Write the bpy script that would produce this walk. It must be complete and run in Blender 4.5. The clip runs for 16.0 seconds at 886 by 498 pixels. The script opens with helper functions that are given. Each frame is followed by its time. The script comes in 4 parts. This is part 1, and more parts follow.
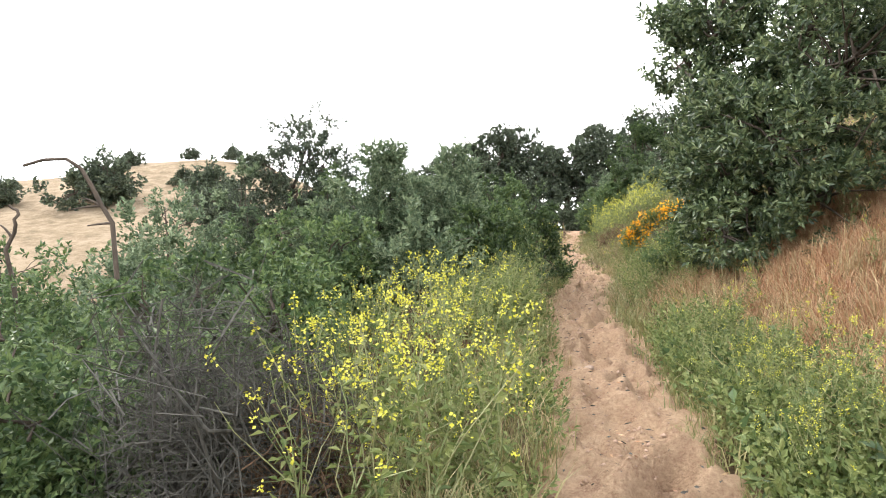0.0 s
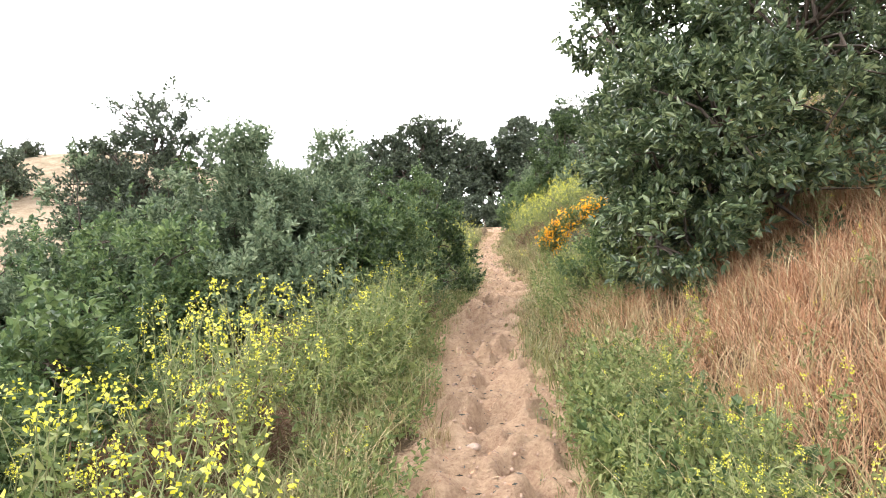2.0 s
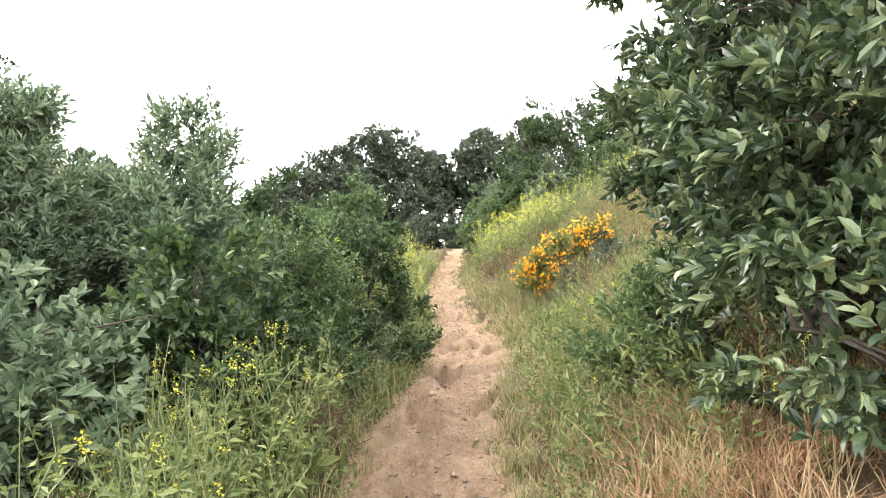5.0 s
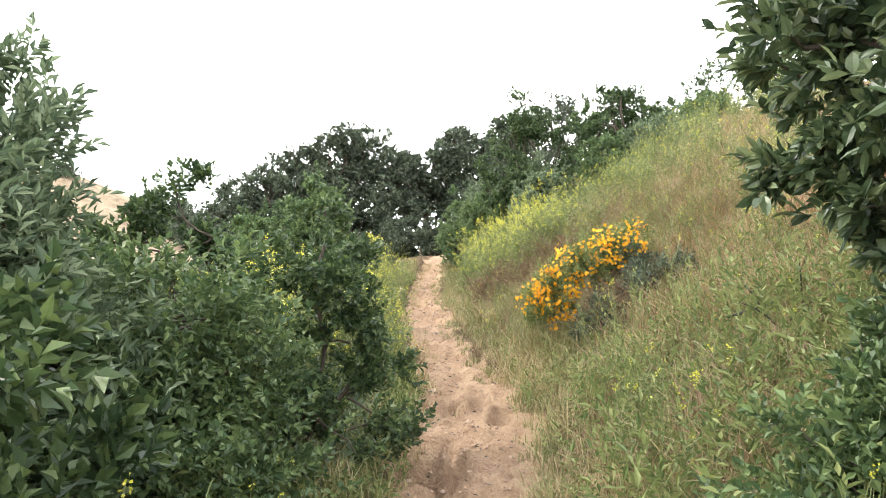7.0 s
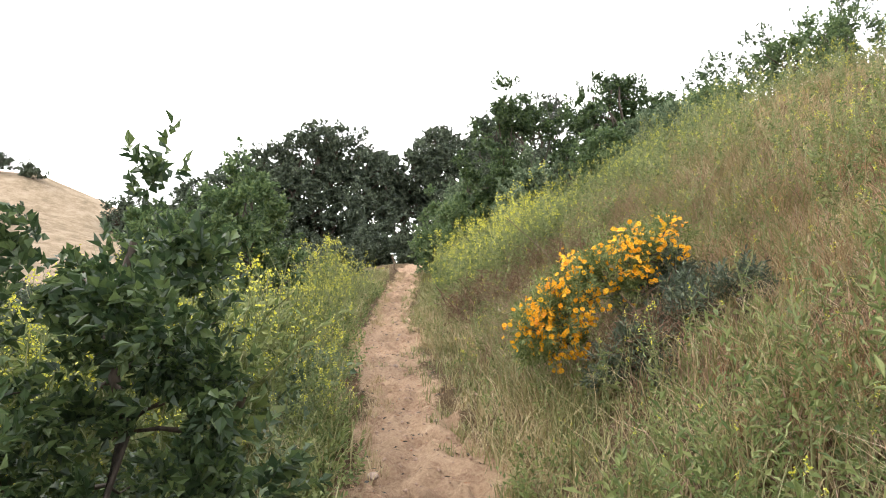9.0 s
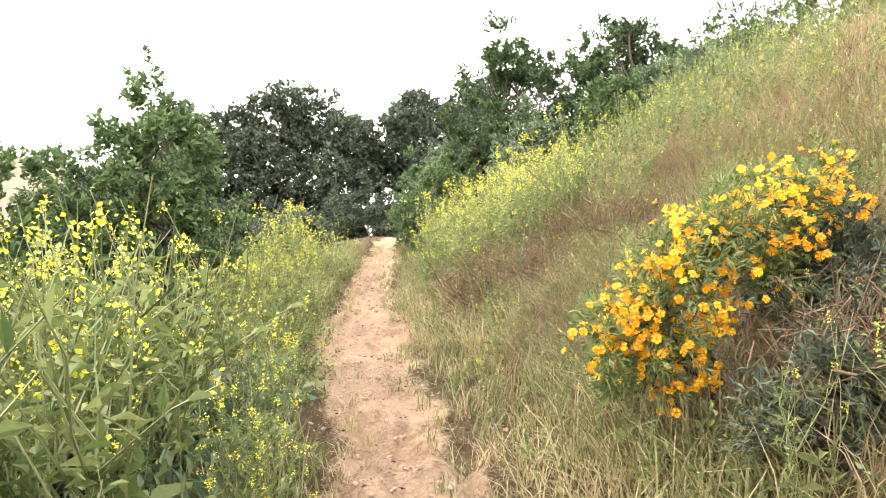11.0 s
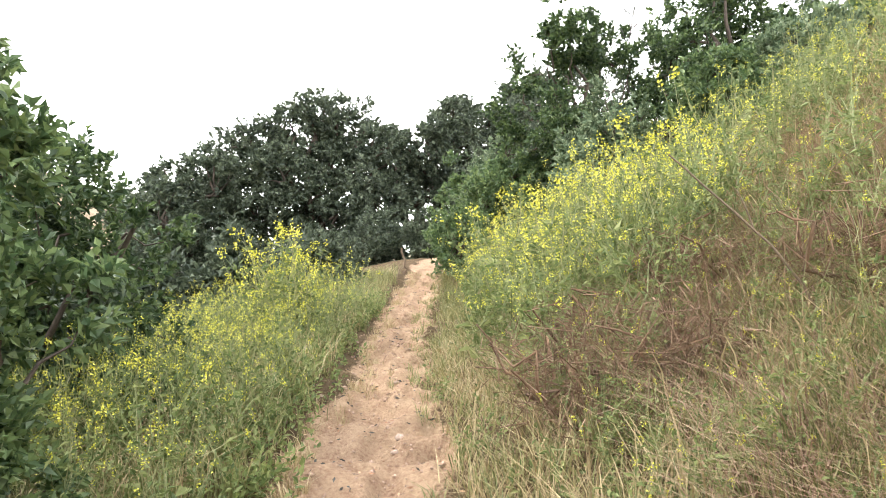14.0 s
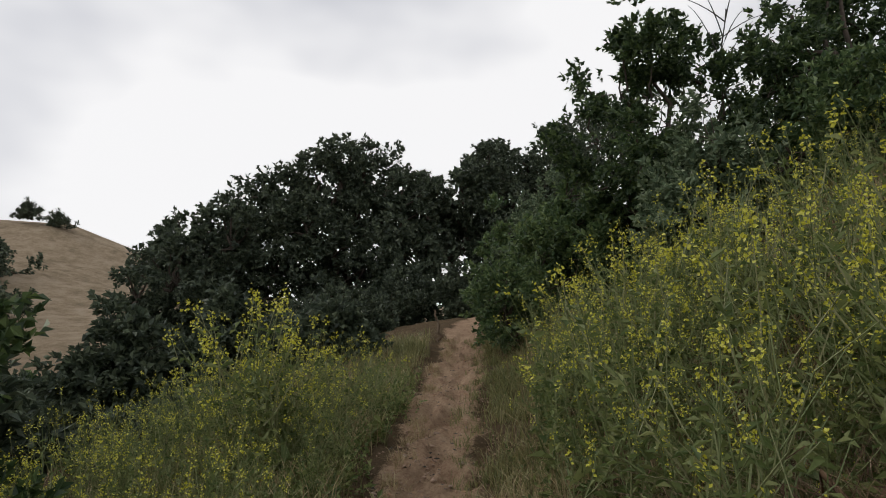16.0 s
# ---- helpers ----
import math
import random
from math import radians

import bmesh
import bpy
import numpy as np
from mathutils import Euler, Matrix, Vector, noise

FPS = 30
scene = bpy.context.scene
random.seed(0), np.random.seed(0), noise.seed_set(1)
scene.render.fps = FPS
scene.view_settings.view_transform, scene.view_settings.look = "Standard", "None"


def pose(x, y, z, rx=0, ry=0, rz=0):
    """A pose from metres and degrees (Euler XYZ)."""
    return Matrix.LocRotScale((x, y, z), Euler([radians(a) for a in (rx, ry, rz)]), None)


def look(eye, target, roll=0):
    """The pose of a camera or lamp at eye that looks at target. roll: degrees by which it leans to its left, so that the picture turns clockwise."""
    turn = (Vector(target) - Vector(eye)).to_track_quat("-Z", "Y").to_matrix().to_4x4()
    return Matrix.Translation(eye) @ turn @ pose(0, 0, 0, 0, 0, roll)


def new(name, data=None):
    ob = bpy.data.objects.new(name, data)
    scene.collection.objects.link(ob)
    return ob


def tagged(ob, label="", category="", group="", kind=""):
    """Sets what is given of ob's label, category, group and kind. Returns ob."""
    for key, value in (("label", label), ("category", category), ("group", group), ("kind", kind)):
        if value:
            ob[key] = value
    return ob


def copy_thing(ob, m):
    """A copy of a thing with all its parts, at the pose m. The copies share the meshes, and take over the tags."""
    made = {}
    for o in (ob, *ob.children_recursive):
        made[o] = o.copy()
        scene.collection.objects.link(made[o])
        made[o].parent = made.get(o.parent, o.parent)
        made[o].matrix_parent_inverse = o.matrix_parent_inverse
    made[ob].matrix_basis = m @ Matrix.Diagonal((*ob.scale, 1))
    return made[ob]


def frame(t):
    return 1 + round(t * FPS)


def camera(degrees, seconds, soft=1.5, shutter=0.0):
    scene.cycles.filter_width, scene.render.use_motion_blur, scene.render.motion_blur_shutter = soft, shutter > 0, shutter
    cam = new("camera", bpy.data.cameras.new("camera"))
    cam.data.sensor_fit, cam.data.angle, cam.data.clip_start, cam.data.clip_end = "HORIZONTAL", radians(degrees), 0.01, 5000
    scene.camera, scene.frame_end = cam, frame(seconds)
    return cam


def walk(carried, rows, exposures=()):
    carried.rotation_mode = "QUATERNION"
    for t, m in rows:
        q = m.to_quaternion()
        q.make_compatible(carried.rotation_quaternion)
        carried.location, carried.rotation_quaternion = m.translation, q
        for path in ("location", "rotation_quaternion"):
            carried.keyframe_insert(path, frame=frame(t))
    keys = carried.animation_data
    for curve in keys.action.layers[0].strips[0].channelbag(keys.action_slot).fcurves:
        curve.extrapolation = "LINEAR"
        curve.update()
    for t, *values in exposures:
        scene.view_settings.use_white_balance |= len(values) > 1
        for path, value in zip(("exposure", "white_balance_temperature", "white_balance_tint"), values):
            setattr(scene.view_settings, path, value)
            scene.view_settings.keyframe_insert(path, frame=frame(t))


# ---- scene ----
cam = camera(66.5, 16.0, soft=1.0)
METRES, EYE, TILT, LEAN, TURN = 18.0, 1.5, 0.0, 0.0, 0.0
ROWS = [
    (0.0, 0.0, 0.0, 0.0, -0.0, 0.0, -0.0),
    (0.5, 0.0115, 0.026, 0.0069, -2.07, -0.19, -0.01),
    (1.0, 0.0136, 0.0574, 0.0054, -3.9, 0.46, 0.34),
    (1.5, 0.0308, 0.0826, 0.0074, -5.07, 0.1, 0.48),
    (2.0, 0.0396, 0.1091, 0.0112, -5.88, -0.57, 0.44),
    (2.5, 0.0424, 0.1421, 0.0131, -5.78, -1.4, 0.49),
    (3.0, 0.0578, 0.1715, 0.0166, -5.47, -1.89, 0.59),
    (3.5, 0.0588, 0.2059, 0.0208, -5.59, -1.77, 0.7),
    (4.0, 0.0634, 0.2428, 0.0221, -7.09, 0.97, 0.49),
    (6.5, 0.086, 0.3988, 0.0346, -10.74, 0.64, 0.67),
    (7.0, 0.0887, 0.4321, 0.038, -11.52, 1.08, 0.95),
    (7.5, 0.1016, 0.4595, 0.0389, -12.08, 1.47, 0.95),
    (8.0, 0.1047, 0.4935, 0.0381, -12.38, 1.91, 0.89),
    (8.5, 0.115, 0.5239, 0.0391, -12.58, 1.97, 0.66),
    (11.0, 0.1412, 0.6737, 0.037, -15.22, -0.43, 0.58),
    (11.5, 0.1448, 0.6999, 0.041, -15.24, -0.47, 0.87),
    (12.0, 0.1644, 0.7197, 0.0407, -14.82, -0.69, 0.94),
    (12.5, 0.1754, 0.7412, 0.0411, -13.95, -1.1, 1.11),
    (13.0, 0.1786, 0.7686, 0.045, -12.87, -1.01, 1.34),
    (13.5, 0.1865, 0.796, 0.0489, -12.01, -0.67, 1.19),
    (14.0, 0.1777, 0.8275, 0.049, -11.46, 0.89, 1.62),
    (14.5, 0.1843, 0.8577, 0.0546, -10.39, 2.99, 1.66),
    (15.0, 0.1839, 0.8884, 0.0562, -10.01, 3.9, 1.67),
    (15.5, 0.1893, 0.923, 0.0606, -9.39, 4.83, 1.67),
    (16.0, 0.1944, 0.9565, 0.0628, -8.77, 5.3, 1.85),
]
EXPOSURES = [(0.0, 1.0, 6500, 11), (1.5, 1.2, 6500, 12), (3.0, 1.5, 6500, 17), (4.0, 1.65, 6500, 14), (6.5, 1.3, 6500, 10), (7.5, 1.3, 6500, 10), (8.5, 0.78, 6500, 12), (11.0, 1.68, 6800, 13), (12.0, 1.7, 6800, 14), (13.0, 1.38, 6800, 13), (14.2, 1.42, 6500, 11), (15.0, 0.4, 6500, 11), (15.5, -0.75, 6500, 11), (16.0, -1.1, 6500, 11)]
walk(cam, [(t, pose(0, 0, EYE, TILT, LEAN, TURN) @ pose(METRES * x, METRES * y, METRES * z, 90 + pitch, roll, yaw)) for t, x, y, z, yaw, pitch, roll in ROWS], EXPOSURES)

# ---- world and sun: a bright overcast sky ----
SUN_ELEVATION, SUN_ROTATION = radians(45), radians(-70)
world = bpy.data.worlds.new("overcast_sky")
scene.world = world
world.use_nodes = True
wn, wl = world.node_tree.nodes, world.node_tree.links
wn.clear()
w_out = wn.new("ShaderNodeOutputWorld")
w_bg = wn.new("ShaderNodeBackground")
w_sky = wn.new("ShaderNodeTexSky")
w_sky.sky_type, w_sky.sun_disc, w_sky.sun_elevation, w_sky.sun_rotation = "NISHITA", False, SUN_ELEVATION, SUN_ROTATION
w_skyscale = wn.new("ShaderNodeVectorMath")
w_skyscale.operation = "SCALE"
w_skyscale.inputs["Scale"].default_value = 0.1
w_co = wn.new("ShaderNodeTexCoord")
w_map = wn.new("ShaderNodeMapping")
w_map.inputs["Scale"].default_value = (1.3, 1.3, 2.6)
w_noise = wn.new("ShaderNodeTexNoise")
w_noise.inputs["Scale"].default_value, w_noise.inputs["Detail"].default_value, w_noise.inputs["Roughness"].default_value = 1.1, 4.0, 0.5
w_ramp = wn.new("ShaderNodeValToRGB")
w_ramp.color_ramp.elements[0].position, w_ramp.color_ramp.elements[0].color = 0.40, (0.52, 0.54, 0.60, 1)
w_ramp.color_ramp.elements[1].position, w_ramp.color_ramp.elements[1].color = 0.60, (1.0, 1.0, 1.0, 1)
w_gain = wn.new("ShaderNodeVectorMath")
w_gain.operation = "SCALE"
w_gain.inputs["Scale"].default_value = 2.1
w_mix = wn.new("ShaderNodeMix")
w_mix.data_type = "RGBA"
w_mix.inputs["Factor"].default_value = 0.93
wl.new(w_co.outputs["Generated"], w_map.inputs["Vector"])
wl.new(w_map.outputs["Vector"], w_noise.inputs["Vector"])
wl.new(w_noise.outputs["Fac"], w_ramp.inputs["Fac"])
wl.new(w_ramp.outputs["Color"], w_gain.inputs[0])
wl.new(w_sky.outputs["Color"], w_skyscale.inputs[0])
wl.new(w_skyscale.outputs["Vector"], w_mix.inputs["A"])
wl.new(w_gain.outputs["Vector"], w_mix.inputs["B"])
wl.new(w_mix.outputs["Result"], w_bg.inputs["Color"])
w_bg.inputs["Strength"].default_value = 1.0
wl.new(w_bg.outputs["Background"], w_out.inputs["Surface"])
sun_data = bpy.data.lights.new("sun", "SUN")
sun_data.energy, sun_data.angle, sun_data.color = 1.5, radians(12), (1.0, 0.93, 0.82)
sun = new("sun", sun_data)
sun.matrix_world = look((-20, 7, 21), (0, 0, 0))


# ---- materials ----
def material(name):
    m = bpy.data.materials.new(name)
    m.use_nodes = True
    m.node_tree.nodes.clear()
    return m, m.node_tree.nodes, m.node_tree.links


def ramp_node(nodes, stops):
    r = nodes.new("ShaderNodeValToRGB")
    e = r.color_ramp.elements
    while len(e) < len(stops):
        e.new(0.5)
    for k, (p, c) in enumerate(stops):
        e[k].position, e[k].color = p, (*c, 1)
    return r


def noise_node(nodes, links, vector, scale, detail=4.0, rough=0.6):
    n = nodes.new("ShaderNodeTexNoise")
    n.inputs["Scale"].default_value, n.inputs["Detail"].default_value, n.inputs["Roughness"].default_value = scale, detail, rough
    links.new(vector, n.inputs["Vector"])
    return n


def plant_material(name, stops, through_light=0.35, rough=0.5, patch=0.5, patch_scale=1.3, gloss=0.4):
    """A leaf, blade or petal: colour varies leaf by leaf and in patches; some light passes through."""
    m, n, l = material(name)
    geo = n.new("ShaderNodeNewGeometry")
    obj = n.new("ShaderNodeTexCoord")
    big = noise_node(n, l, geo.outputs["Position"], patch_scale, 2.0)
    mix = n.new("ShaderNodeMix")
    mix.data_type = "FLOAT"
    mix.inputs["Factor"].default_value = patch
    l.new(geo.outputs["Random Per Island"], mix.inputs["A"])
    l.new(big.outputs["Fac"], mix.inputs["B"])
    ramp = ramp_node(n, stops)
    l.new(mix.outputs["Result"], ramp.inputs["Fac"])
    fine = noise_node(n, l, obj.outputs["Object"], 90.0, 2.0)
    val = n.new("ShaderNodeHueSaturation")
    rng = n.new("ShaderNodeMapRange")
    rng.inputs["To Min"].default_value, rng.inputs["To Max"].default_value = 0.75, 1.25
    l.new(fine.outputs["Fac"], rng.inputs["Value"])
    l.new(rng.outputs["Result"], val.inputs["Value"])
    l.new(ramp.outputs["Color"], val.inputs["Color"])
    p = n.new("ShaderNodeBsdfPrincipled")
    p.inputs["Roughness"].default_value, p.inputs["Specular IOR Level"].default_value = rough, gloss
    l.new(val.outputs["Color"], p.inputs["Base Color"])
    t = n.new("ShaderNodeBsdfTranslucent")
    l.new(val.outputs["Color"], t.inputs["Color"])
    mx = n.new("ShaderNodeMixShader")
    mx.inputs["Fac"].default_value = through_light
    l.new(p.outputs["BSDF"], mx.inputs[1])
    l.new(t.outputs["BSDF"], mx.inputs[2])
    out = n.new("ShaderNodeOutputMaterial")
    l.new(mx.outputs["Shader"], out.inputs["Surface"])
    return m


def bark_material(name, dark, light, scale=18.0):
    m, n, l = material(name)
    co = n.new("ShaderNodeTexCoord")
    mp = n.new("ShaderNodeMapping")
    mp.inputs["Scale"].default_value = (1, 1, 0.25)
    l.new(co.outputs["Object"], mp.inputs["Vector"])
    a = noise_node(n, l, mp.outputs["Vector"], scale, 6.0, 0.7)
    r = ramp_node(n, [(0.3, dark), (0.7, light)])
    l.new(a.outputs["Fac"], r.inputs["Fac"])
    p = n.new("ShaderNodeBsdfPrincipled")
    p.inputs["Roughness"].default_value = 0.9
    l.new(r.outputs["Color"], p.inputs["Base Color"])
    b = n.new("ShaderNodeBump")
    b.inputs["Strength"].default_value, b.inputs["Distance"].default_value = 0.6, 0.01
    l.new(a.outputs["Fac"], b.inputs["Height"])
    l.new(b.outputs["Normal"], p.inputs["Normal"])
    out = n.new("ShaderNodeOutputMaterial")
    l.new(p.outputs["BSDF"], out.inputs["Surface"])
    return m


def ground_material():
    """Bare trodden soil, leaf litter and far golden grass, by the attributes bare and gold."""
    m, n, l = material("ground")
    geo = n.new("ShaderNodeNewGeometry")
    pos = geo.outputs["Position"]
    bare = n.new("ShaderNodeAttribute")
    bare.attribute_name = "bare"
    gold = n.new("ShaderNodeAttribute")
    gold.attribute_name = "gold"
    n1 = noise_node(n, l, pos, 4.5, 5.0, 0.65)
    n2 = noise_node(n, l, pos, 38.0, 6.0, 0.7)
    mixn = n.new("ShaderNodeMix")
    mixn.data_type = "FLOAT"
    mixn.inputs["Factor"].default_value = 0.55
    l.new(n1.outputs["Fac"], mixn.inputs["A"])
    l.new(n2.outputs["Fac"], mixn.inputs["B"])
    # Soil tones vary by noise; dark stops also stand in for shade between lumps.
    soil = ramp_node(n, [(0.30, (0.19, 0.115, 0.08)), (0.43, (0.36, 0.235, 0.155)), (0.55, (0.485, 0.34, 0.222)), (0.70, (0.58, 0.43, 0.295))])
    l.new(mixn.outputs["Result"], soil.inputs["Fac"])
    # Brown leaf litter, darkened so that shade between plants sits in its colour.
    litter = ramp_node(n, [(0.3, (0.05, 0.036, 0.022)), (0.5, (0.125, 0.088, 0.05)), (0.72, (0.23, 0.165, 0.095))])
    l.new(mixn.outputs["Result"], litter.inputs["Fac"])
    far = noise_node(n, l, pos, 0.09, 6.0, 0.65)
    tuft = noise_node(n, l, pos, 0.6, 8.0, 0.8)
    farmix = n.new("ShaderNodeMix")
    farmix.data_type = "FLOAT"
    farmix.inputs["Factor"].default_value = 0.7
    l.new(far.outputs["Fac"], farmix.inputs["A"])
    l.new(tuft.outputs["Fac"], farmix.inputs["B"])
    # Golden grass tones, desaturated so that the hill's haze sits in the colour.
    golden = ramp_node(n, [(0.36, (0.13, 0.105, 0.07)), (0.46, (0.24, 0.185, 0.12)), (0.54, (0.32, 0.25, 0.17)), (0.68, (0.40, 0.335, 0.25))])
    l.new(farmix.outputs["Result"], golden.inputs["Fac"])
    edge = n.new("ShaderNodeMath")
    edge.operation = "ADD"
    jitter = n.new("ShaderNodeMapRange")
    jitter.inputs["To Min"].default_value, jitter.inputs["To Max"].default_value = -0.75, 0.75
    l.new(mixn.outputs["Result"], jitter.inputs["Value"])
    l.new(bare.outputs["Fac"], edge.inputs[0])
    l.new(jitter.outputs["Result"], edge.inputs[1])
    step = n.new("ShaderNodeMapRange")
    step.inputs["From Min"].default_value, step.inputs["From Max"].default_value = 0.35, 0.65
    l.new(edge.outputs["Value"], step.inputs["Value"])
    c1 = n.new("ShaderNodeMix")
    c1.data_type = "RGBA"
    l.new(step.outputs["Result"], c1.inputs["Factor"])
    l.new(litter.outputs["Color"], c1.inputs["A"])
    l.new(soil.outputs["Color"], c1.inputs["B"])
    c2 = n.new("ShaderNodeMix")
    c2.data_type = "RGBA"
    l.new(gold.outputs["Fac"], c2.inputs["Factor"])
    l.new(c1.outputs["Result"], c2.inputs["A"])
    l.new(golden.outputs["Color"], c2.inputs["B"])
    p = n.new("ShaderNodeBsdfPrincipled")
    p.inputs["Roughness"].default_value, p.inputs["Specular IOR Level"].default_value = 0.95, 0.1
    l.new(c2.outputs["Result"], p.inputs["Base Color"])
    b = n.new("ShaderNodeBump")
    b.inputs["Strength"].default_value, b.inputs["Distance"].default_value = 1.0, 0.06
    l.new(n2.outputs["Fac"], b.inputs["Height"])
    l.new(b.outputs["Normal"], p.inputs["Normal"])
    out = n.new("ShaderNodeOutputMaterial")
    l.new(p.outputs["BSDF"], out.inputs["Surface"])
    return m


GROUND = ground_material()
LAUREL = plant_material("laurel_leaf", [(0.1, (0.026, 0.048, 0.023)), (0.5, (0.082, 0.125, 0.058)), (0.9, (0.27, 0.325, 0.155))], 0.25, 0.38, 0.3, gloss=0.6)
SHRUB = plant_material("shrub_leaf", [(0.1, (0.04, 0.08, 0.035)), (0.45, (0.095, 0.15, 0.058)), (0.9, (0.22, 0.29, 0.11))], 0.3, 0.45, 0.35, gloss=0.5)
SHRUB_BLUE = plant_material("grey_green_leaf", [(0.1, (0.06, 0.095, 0.056)), (0.45, (0.14, 0.195, 0.108)), (0.9, (0.31, 0.37, 0.22))], 0.3, 0.55, 0.4)
DEEP = plant_material("deep_green_leaf", [(0.1, (0.028, 0.055, 0.024)), (0.5, (0.06, 0.10, 0.038)), (0.9, (0.16, 0.22, 0.075))], 0.3, 0.45, 0.3, gloss=0.5)
# Leaf tones lightened and greyed: haze over the distant oaks is put into them.
OAK = plant_material("hazed_oak_leaf", [(0.1, (0.034, 0.05, 0.034)), (0.5, (0.078, 0.102, 0.064)), (0.9, (0.18, 0.215, 0.13))], 0.2, 0.5, 0.4)
MUSTARD_LEAF = plant_material("mustard_leaf", [(0.1, (0.085, 0.13, 0.042)), (0.5, (0.18, 0.225, 0.075)), (0.9, (0.32, 0.35, 0.14))], 0.35, 0.55, 0.3)
MUSTARD_STEM = plant_material("mustard_stem", [(0.1, (0.13, 0.17, 0.06)), (0.5, (0.21, 0.25, 0.10)), (0.9, (0.32, 0.31, 0.16))], 0.15, 0.6, 0.3)
YELLOW = plant_material("yellow_petal", [(0.1, (0.50, 0.48, 0.04)), (0.5, (0.63, 0.61, 0.07)), (0.9, (0.74, 0.72, 0.16))], 0.35, 0.5, 0.3)
ORANGE = plant_material("orange_petal", [(0.1, (0.80, 0.33, 0.008)), (0.5, (0.89, 0.435, 0.012)), (0.9, (0.90, 0.56, 0.03))], 0.3, 0.5, 0.2)
STRAW = plant_material("straw_grass", [(0.1, (0.22, 0.16, 0.08)), (0.45, (0.36, 0.275, 0.145)), (0.7, (0.49, 0.40, 0.225)), (0.95, (0.60, 0.515, 0.33))], 0.25, 0.6, 0.5, 0.9)
DRY = plant_material("dry_grass", [(0.05, (0.13, 0.06, 0.032)), (0.4, (0.40, 0.215, 0.12)), (0.7, (0.54, 0.34, 0.20)), (0.95, (0.66, 0.50, 0.32))], 0.25, 0.6, 0.3, 0.9)
DRY_BROWN = plant_material("brown_matted_grass", [(0.05, (0.10, 0.058, 0.042)), (0.4, (0.29, 0.18, 0.125)), (0.7, (0.42, 0.295, 0.205)), (0.95, (0.60, 0.48, 0.34))], 0.2, 0.65, 0.4, 0.9)
GREEN = plant_material("green_grass", [(0.1, (0.10, 0.125, 0.042)), (0.45, (0.20, 0.21, 0.078)), (0.75, (0.33, 0.295, 0.135)), (0.97, (0.48, 0.40, 0.22))], 0.3, 0.55, 0.45, 0.9)
DEAD = bark_material("dead_wood", (0.02, 0.02, 0.017), (0.12, 0.114, 0.096))
BROWN = bark_material("brown_twig", (0.06, 0.036, 0.02), (0.23, 0.14, 0.08))
BARK = bark_material("bark", (0.035, 0.027, 0.02), (0.13, 0.10, 0.075))
STAKE = bark_material("weathered_wood", (0.10, 0.07, 0.045), (0.26, 0.19, 0.13))
CLOD = bark_material("soil_clod", (0.26, 0.165, 0.115), (0.50, 0.355, 0.26), 30.0)
STONE = bark_material("stone", (0.22, 0.15, 0.11), (0.42, 0.32, 0.25), 30.0)

# ---- the lie of the land ----
TRAIL = ((-30, -5.0, -1.3), (-10, -1.6, -0.5), (0, 0.35, 0.05), (2, 0.8, 0.17), (3.4, 1.1, 0.27), (5.2, 1.32, 0.38), (7.2, 1.58, 0.51), (9.0, 1.80, 0.62),
         (10.5, 2.17, 0.71), (12.1, 2.60, 0.81), (13.4, 2.93, 0.90), (14.6, 3.14, 0.98), (16.4, 3.30, 1.12), (18.3, 3.50, 1.27), (19.4, 3.60, 1.35), (21.3, 3.96, 1.45), (22.7, 4.24, 1.54), (24.3, 4.62, 1.65), (26.7, 5.12, 1.86), (30.8, 5.98, 2.20),
         (34, 6.9, 2.42), (40, 8.5, 2.45), (60, 14.0, 2.0), (90, 22.0, 1.5))
_y = np.arange(-40.0, 95.0, 0.1)
_k = np.exp(-0.5 * (np.arange(-20, 21) / 8.0) ** 2)
_k /= _k.sum()


def smoothed(col):
    v = np.interp(_y, [r[0] for r in TRAIL], [r[col] for r in TRAIL])
    return np.convolve(np.pad(v, 20, mode="edge"), _k, mode="valid")


_tx, _tz = smoothed(1), smoothed(2)
LUMP = np.random.default_rng(5).uniform(-1, 1, (64, 5))


def waves(x, y, size, first, count=16):
    """Smooth unevenness about 1 high, of that wavelength."""
    out = np.zeros(np.broadcast(x, y).shape)
    for a, b, c, d, e in LUMP[first:first + count]:
        f = (1.0 + 0.8 * c) * 2 * np.pi / size
        out = out + np.sin(f * (x * np.cos(a * np.pi) + y * np.sin(a * np.pi)) + b * 6.28)
    return out / count ** 0.5


def trail_x(y):
    return np.interp(y, _y, _tx)


def soft_step(v):
    v = np.clip(v, 0, 1)
    return v * v * (3 - 2 * v)


def half_width(y, side):
    narrow = np.exp(-((y - 16.2) / 1.7) ** 2) * 0.15
    wide = 0.56 - 0.06 * soft_step((y - 9.0) / 3.0) - 0.15 * soft_step((y - 18.0) / 2.5) + (0.16 * np.exp(-((y - 12.9) / 0.9) ** 2) if side > 0 else 0)
    return wide - narrow + 0.06 * np.sin(y * 0.9 + side * 2.0) + 0.04 * np.sin(y * 2.7 + side) + 0.045 * np.sin(y * 5.3 + side * 3) + 0.03 * np.sin(y * 11.7 + side * 5)


_d = np.random.default_rng(8)
DENTS = np.stack([_d.uniform(1.5, 30, 260), _d.normal(0, 0.26, 260), _d.uniform(0.06, 0.15, 260), _d.uniform(0.10, 0.24, 260), _d.uniform(0.025, 0.075, 260)], 1)  # y, u, half width, half length, depth
